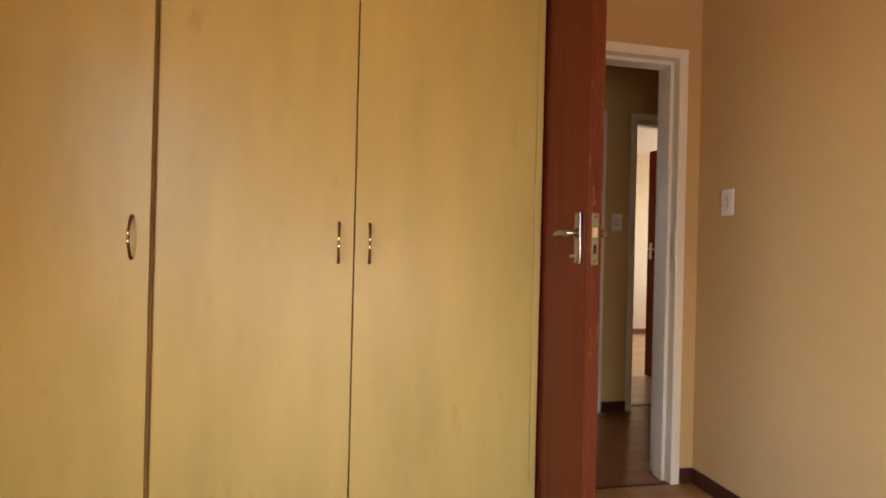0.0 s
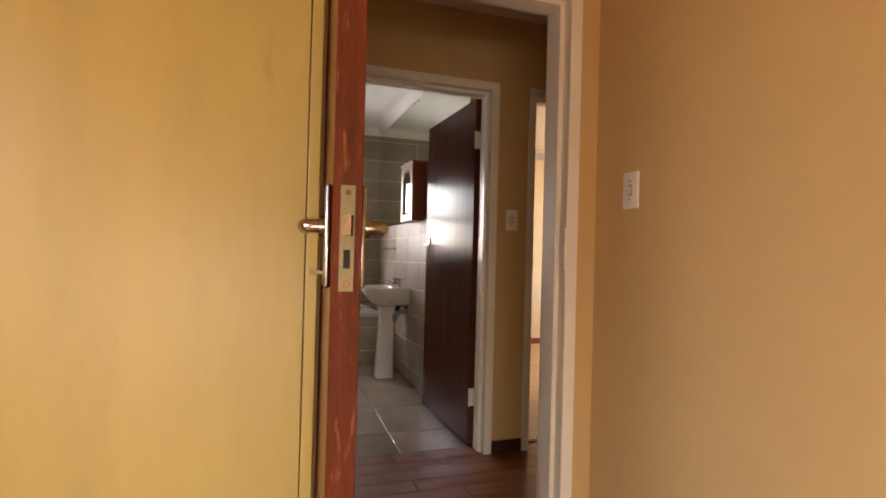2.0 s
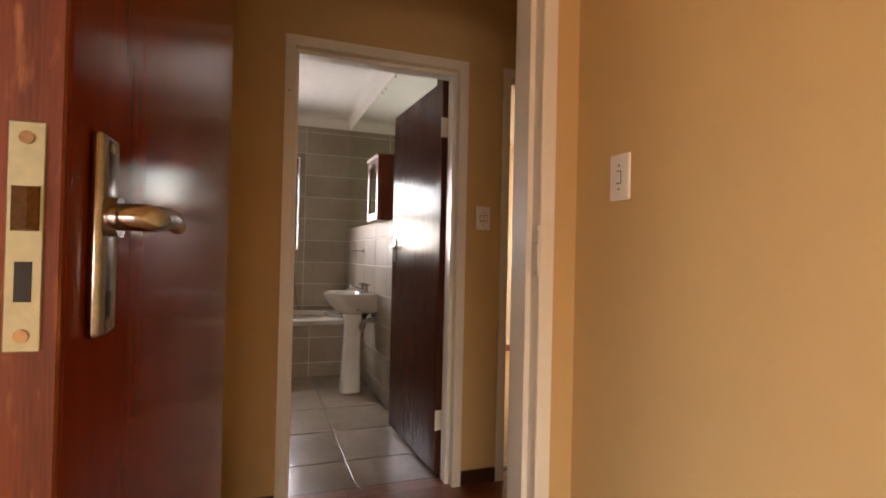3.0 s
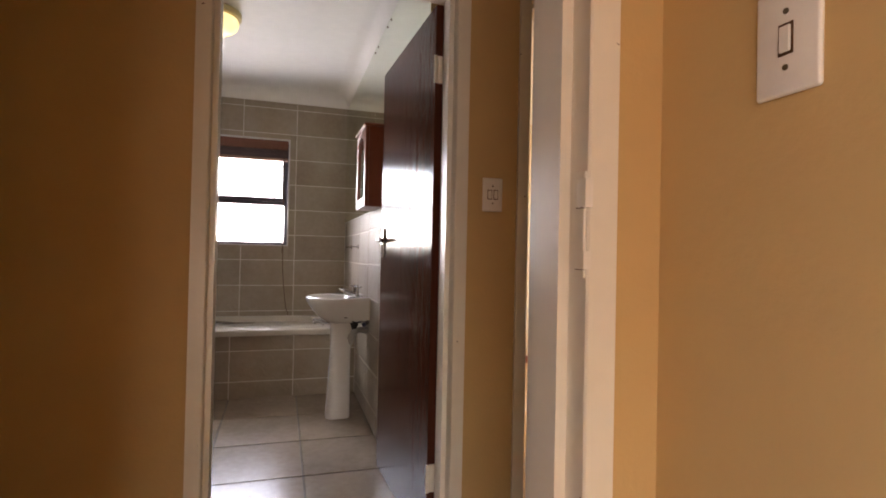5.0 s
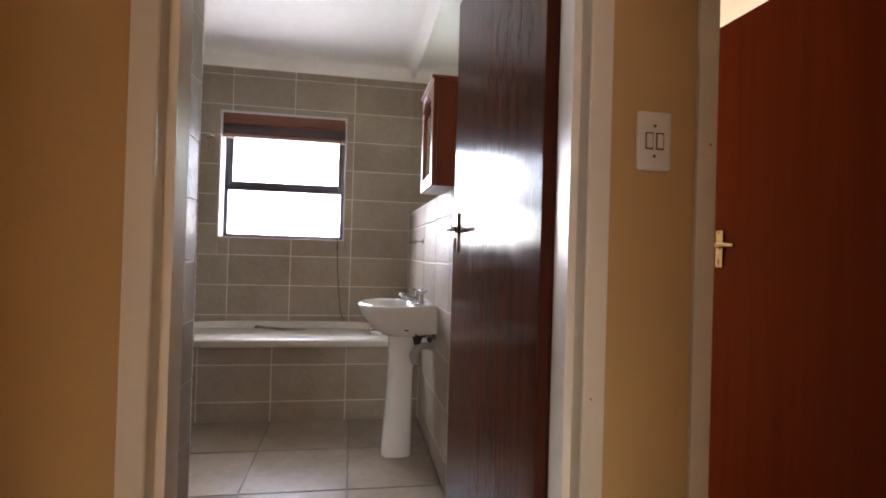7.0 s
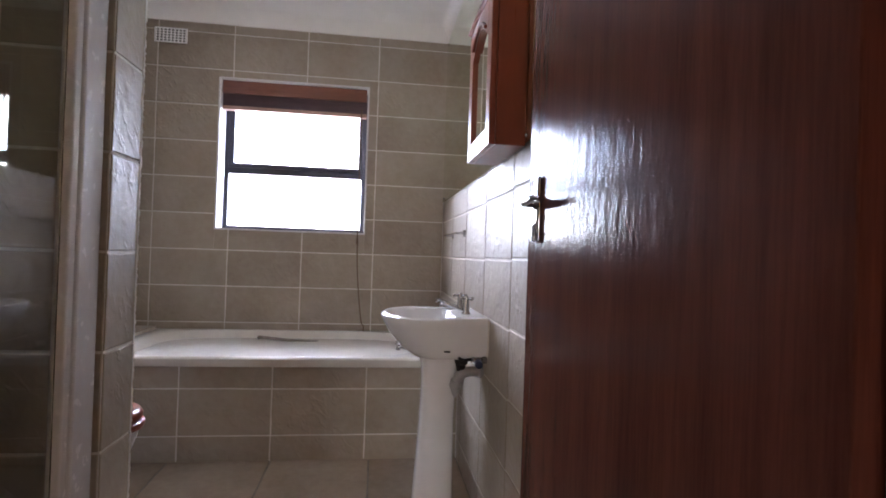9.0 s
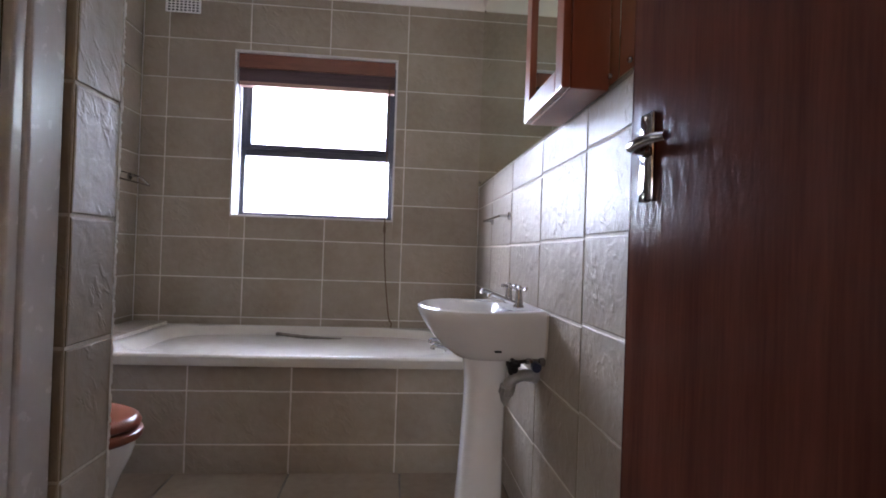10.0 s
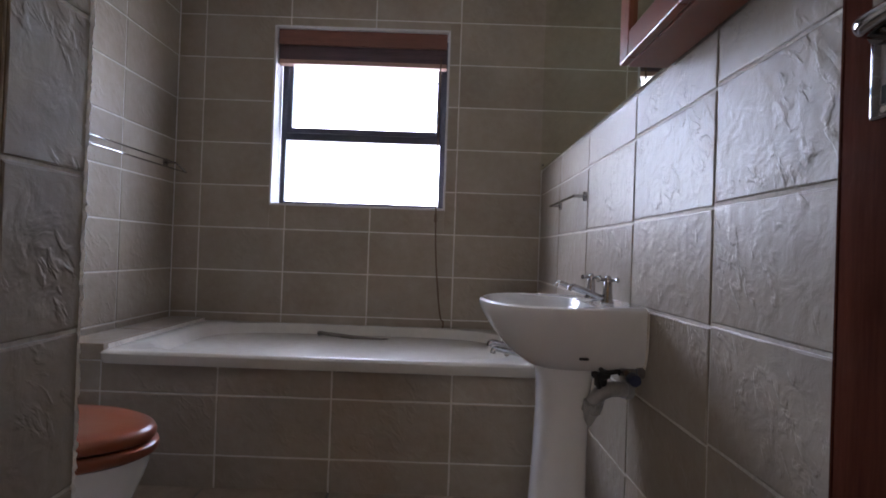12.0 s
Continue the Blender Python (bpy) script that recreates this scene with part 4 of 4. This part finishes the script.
def lay(parent, axis, face, us, vs, normal, material, holes=(), gap=0.0062, name="tile", depth=D):
    """Tiles between the joints us and vs on a plane; holes are cut out of the grid. axis 'x': wall y=face, 'y': wall x=face, 'z': floor."""
    for i in range(len(us) - 1):
        for j in range(len(vs) - 1):
            rects = [(us[i] + gap / 2, us[i + 1] - gap / 2, vs[j] + gap / 2, vs[j + 1] - gap / 2)]
            for h in holes:
                nxt = []
                for a, b, c, d in rects:
                    if h[0] >= b or h[1] <= a or h[2] >= d or h[3] <= c:
                        nxt.append((a, b, c, d))
                        continue
                    if a < h[0]:
                        nxt.append((a, h[0], c, d))
                    if b > h[1]:
                        nxt.append((h[1], b, c, d))
                    m0, m1 = max(a, h[0]), min(b, h[1])
                    if c < h[2]:
                        nxt.append((m0, m1, c, h[2]))
                    if d > h[3]:
                        nxt.append((m0, m1, h[3], d))
                rects = nxt
            for a, b, c, d in rects:
                if b - a < 0.006 or d - c < 0.006:
                    continue
                key = (round(b - a, 3), round(d - c, 3), material.name, depth)
                if key not in MESHES:
                    MESHES[key] = tile_mesh(b - a, d - c, depth, name, material)
                ob = new(name, MESHES[key])
                u, v = (a + b) / 2, (c + d) / 2
                tilt = random.uniform(-0.12, 0.12)
                if axis == "x":
                    ob.matrix_basis = pose(u, face - normal * 0.0, v, tilt, 0, 0 if normal < 0 else 180)
                elif axis == "y":
                    ob.matrix_basis = pose(face, u, v, 0, tilt, -90 if normal < 0 else 90)
                else:
                    ob.matrix_basis = pose(u, v, face, -90, 0, 0)
                ob.parent = parent


def bed(name, bm, material, label, category="tiling"):
    return structure(name, bm, material, label, category)


rows = [ROW0 - ROWH * 2, ROW0 - ROWH, ROW0] + [ROW0 + ROWH * k for k in range(1, 9)] + [TILETOP]
G = 0.0028   # grout lies this far behind the tile faces
back_u = [BX0, 0.2215, 0.666, 1.1105, 1.555, BX1]
side_v = [BY1, *[BY1 - COLW * k for k in range(1, 7)], Y2B][::-1]
low_rows = [0.0, ROW0 - ROWH * 2, ROW0 - ROWH, ROW0] + [ROW0 + ROWH * k for k in range(1, 9)] + [TILETOP]

b1 = bed("tiling_back", walled("x", BX0, BX1, 0, TILETOP + 0.06, BY1 + G, BY1 + 0.0099, [WIN]), GROUT, "grey-beige slate-look wall tiles with pale grout")
lay(b1, "x", BY1 + D, back_u, [0.530] + [z for z in low_rows if z > 0.4], -1, TILE, [WIN])
b2 = bed("tiling_right", walled("y", Y2B, BY1, 0, 1.372 + 0.5, BX1 + G, BX1 + 0.0099), GROUT, "grey-beige slate-look wall tiles with pale grout")
for a, b, dz in ((Y2B, 4.564, 0.013), (4.564, 5.009, 0.013), (5.009, 5.4165, 0.007), (5.4165, 5.861, 0.002), (5.861, 6.3055, 0.0), (6.3055, BY1, 0.0)):
    lay(b2, "y", BX1 + D, [a, b], [0.0] + [z + dz for z in low_rows if 0 < z < 1.3] + [1.3705], -1, TILE)
b3 = bed("tiling_left", walled("y", Y2B, BY1, 0, TILETOP + 0.06, BX0 - 0.0099, BX0 - G), GROUT, "grey-beige slate-look wall tiles with pale grout")
lay(b3, "y", BX0 - D, side_v, low_rows, 1, TILE)

# nib wall between shower and toilet
SX, SY0, SY1 = 0.986, 4.640, 4.787
nib = structure("wall_nib", box(BX0 - 0.004, SX - G, SY0 + G, SY1 - G, 0, TILETOP + 0.11), GROUT, "tiled nib wall between shower and toilet", "wall")
lay(nib, "y", SX - D, [SY0 + 0.001, SY1 - 0.001], low_rows, 1, TILE)
lay(nib, "x", SY0 + D, [BX0 + 0.004, 0.30, 0.745, SX - 0.001], low_rows, -1, TILE)
lay(nib, "x", SY1 - D, [BX0 + 0.004, 0.30, 0.745, SX - 0.001], low_rows, 1, TILE)

rg = random.Random(11)
edge_rings = []
for k in range(481):
    z, w, o = TILETOP * k / 480, 0.0024 + rg.choice((0, 0, 0.001, 0.003)) * rg.random(), rg.uniform(-0.0024, 0.0020)
    edge_rings.append([(SX - 0.006, SY1 - 0.006, z), (SX + 0.0002 + o * 0.4, SY1 - 0.004 - w, z), (SX + 0.0022 + o * 0.4, SY1 - 0.002 + o, z), (SX - 0.003, SY1 + 0.001 + o * 0.4, z)])
# grout bead in plaster white, so the glint of its edge sits in the colour
part("corner_grout", loft(edge_rings), PLASTER, nib, "ragged corner grout whitened for its glint")

# tiled bath front and end ledge
fr = structure("bath_surround", box(BX0 + 0.001, BX1 - 0.001, 5.945 + G, 5.972, 0, 0.490), GROUT, "tiled bath front with pale grout", "tiling")
lay(fr, "x", 5.945 + D, [BX0 + 0.002, 0.262, 0.690, 1.109, 1.549, BX1 - 0.002], [0.0, 0.158, 0.378, 0.4905], -1, TILE)
led = structure("bath_ledge", box(BX0 + 0.001, 0.270, 5.973, BY1 - 0.001, 0, 0.546), GROUT, "tiled ledge at the end of the bath", "tiling")
lay(led, "z", 0.546 - 0.0025, [BX0 + 0.002, 0.269], [5.944, 6.305, BY1 - 0.002], 1, TILE)
part("tile", box(BX0 + 0.002, 0.269, 5.947, 5.972, 0.4925, 0.5455, 0.001, 1), TILE, led)

# bathroom floor
fb = structure("floor_bathroom", box(BX0, BX1, Y2B - 0.01, BY1, -0.08, -0.0035), FGROUT, "grey ceramic floor tiles with dark joints", "floor")
fu = [BX0, 0.190, 0.651, 1.112, 1.573, BX1]
fv = [Y2B - 0.008, 4.128, 4.588, 5.048, 5.508, 5.960]
lay(fb, "z", -0.007, fu, fv, 1, FLOORTILE, (), 0.007)
# the floor falls gently from the bath towards the door
fb.matrix_basis = pose(0, 4.4, 0) @ pose(0, 0, 0, 1.45, 0, 0) @ pose(0, -4.4, 0)


def planks(floor_ob, x0, x1, y0, y1, w, ln, material, top):
    r = random.Random(5)
    y = y0
    while y < y1 - 0.005:
        ye = min(y + w, y1)
        x = x0 - r.uniform(0, ln)
        while x < x1:
            a, b = max(x, x0), min(x + ln, x1)
            if b - a > 0.02:
                lay(floor_ob, "z", top - 0.006, [a, b], [y, ye], 1, material, (), 0.0009, "plank", 0.006)
            x += ln
        y = ye


f1 = structure("floor_bedroom", box(-1.05, RW, -1.9, Y1, -0.08, -0.004), SKIRT, "orange-brown laminate plank floor", "floor")
planks(f1, -0.95, RW, 1.2, Y1, 0.125, 1.2, BEDWOOD, 0)
part("plank", box(-0.95, RW, -1.9, 1.198, -0.0039, -0.0005), BEDWOOD, f1)
f2 = structure("floor_hall", box(-0.95, 3.3, Y1 + 0.001, Y2B - 0.012, -0.08, -0.004), SKIRT, "dark red-brown laminate plank floor", "floor")
planks(f2, D1[0] + 0.002, D1[1] - 0.002, Y1 + 0.012, Y1B - 0.001, 0.118, 1.2, HALLWOOD, 0)
planks(f2, -0.95, 3.3, Y1B + 0.0, Y2 + 0.12, 0.118, 1.2, HALLWOOD, 0)
part("threshold", box(D1[0] + 0.002, D1[1] - 0.002, Y1 - 0.004, Y1 + 0.011, -0.003, 0.004, 0.002, 1), SKIRT, f2, "dark wood threshold strip")
f3 = structure("floor_second", box(2.15, 5.55, Y2B - 0.008, 6.85, -0.08, -0.004), SKIRT, "pale laminate plank floor", "floor")
planks(f3, 2.15, 5.55, Y2B - 0.006, 6.85, 0.19, 1.2, PALEWOOD, 0)
part("threshold", box(D3[0] + 0.002, D3[1] - 0.002, Y2B - 0.055, Y2B - 0.014, -0.003, 0.005, 0.002, 1), SKIRT, f3, "dark threshold strip")
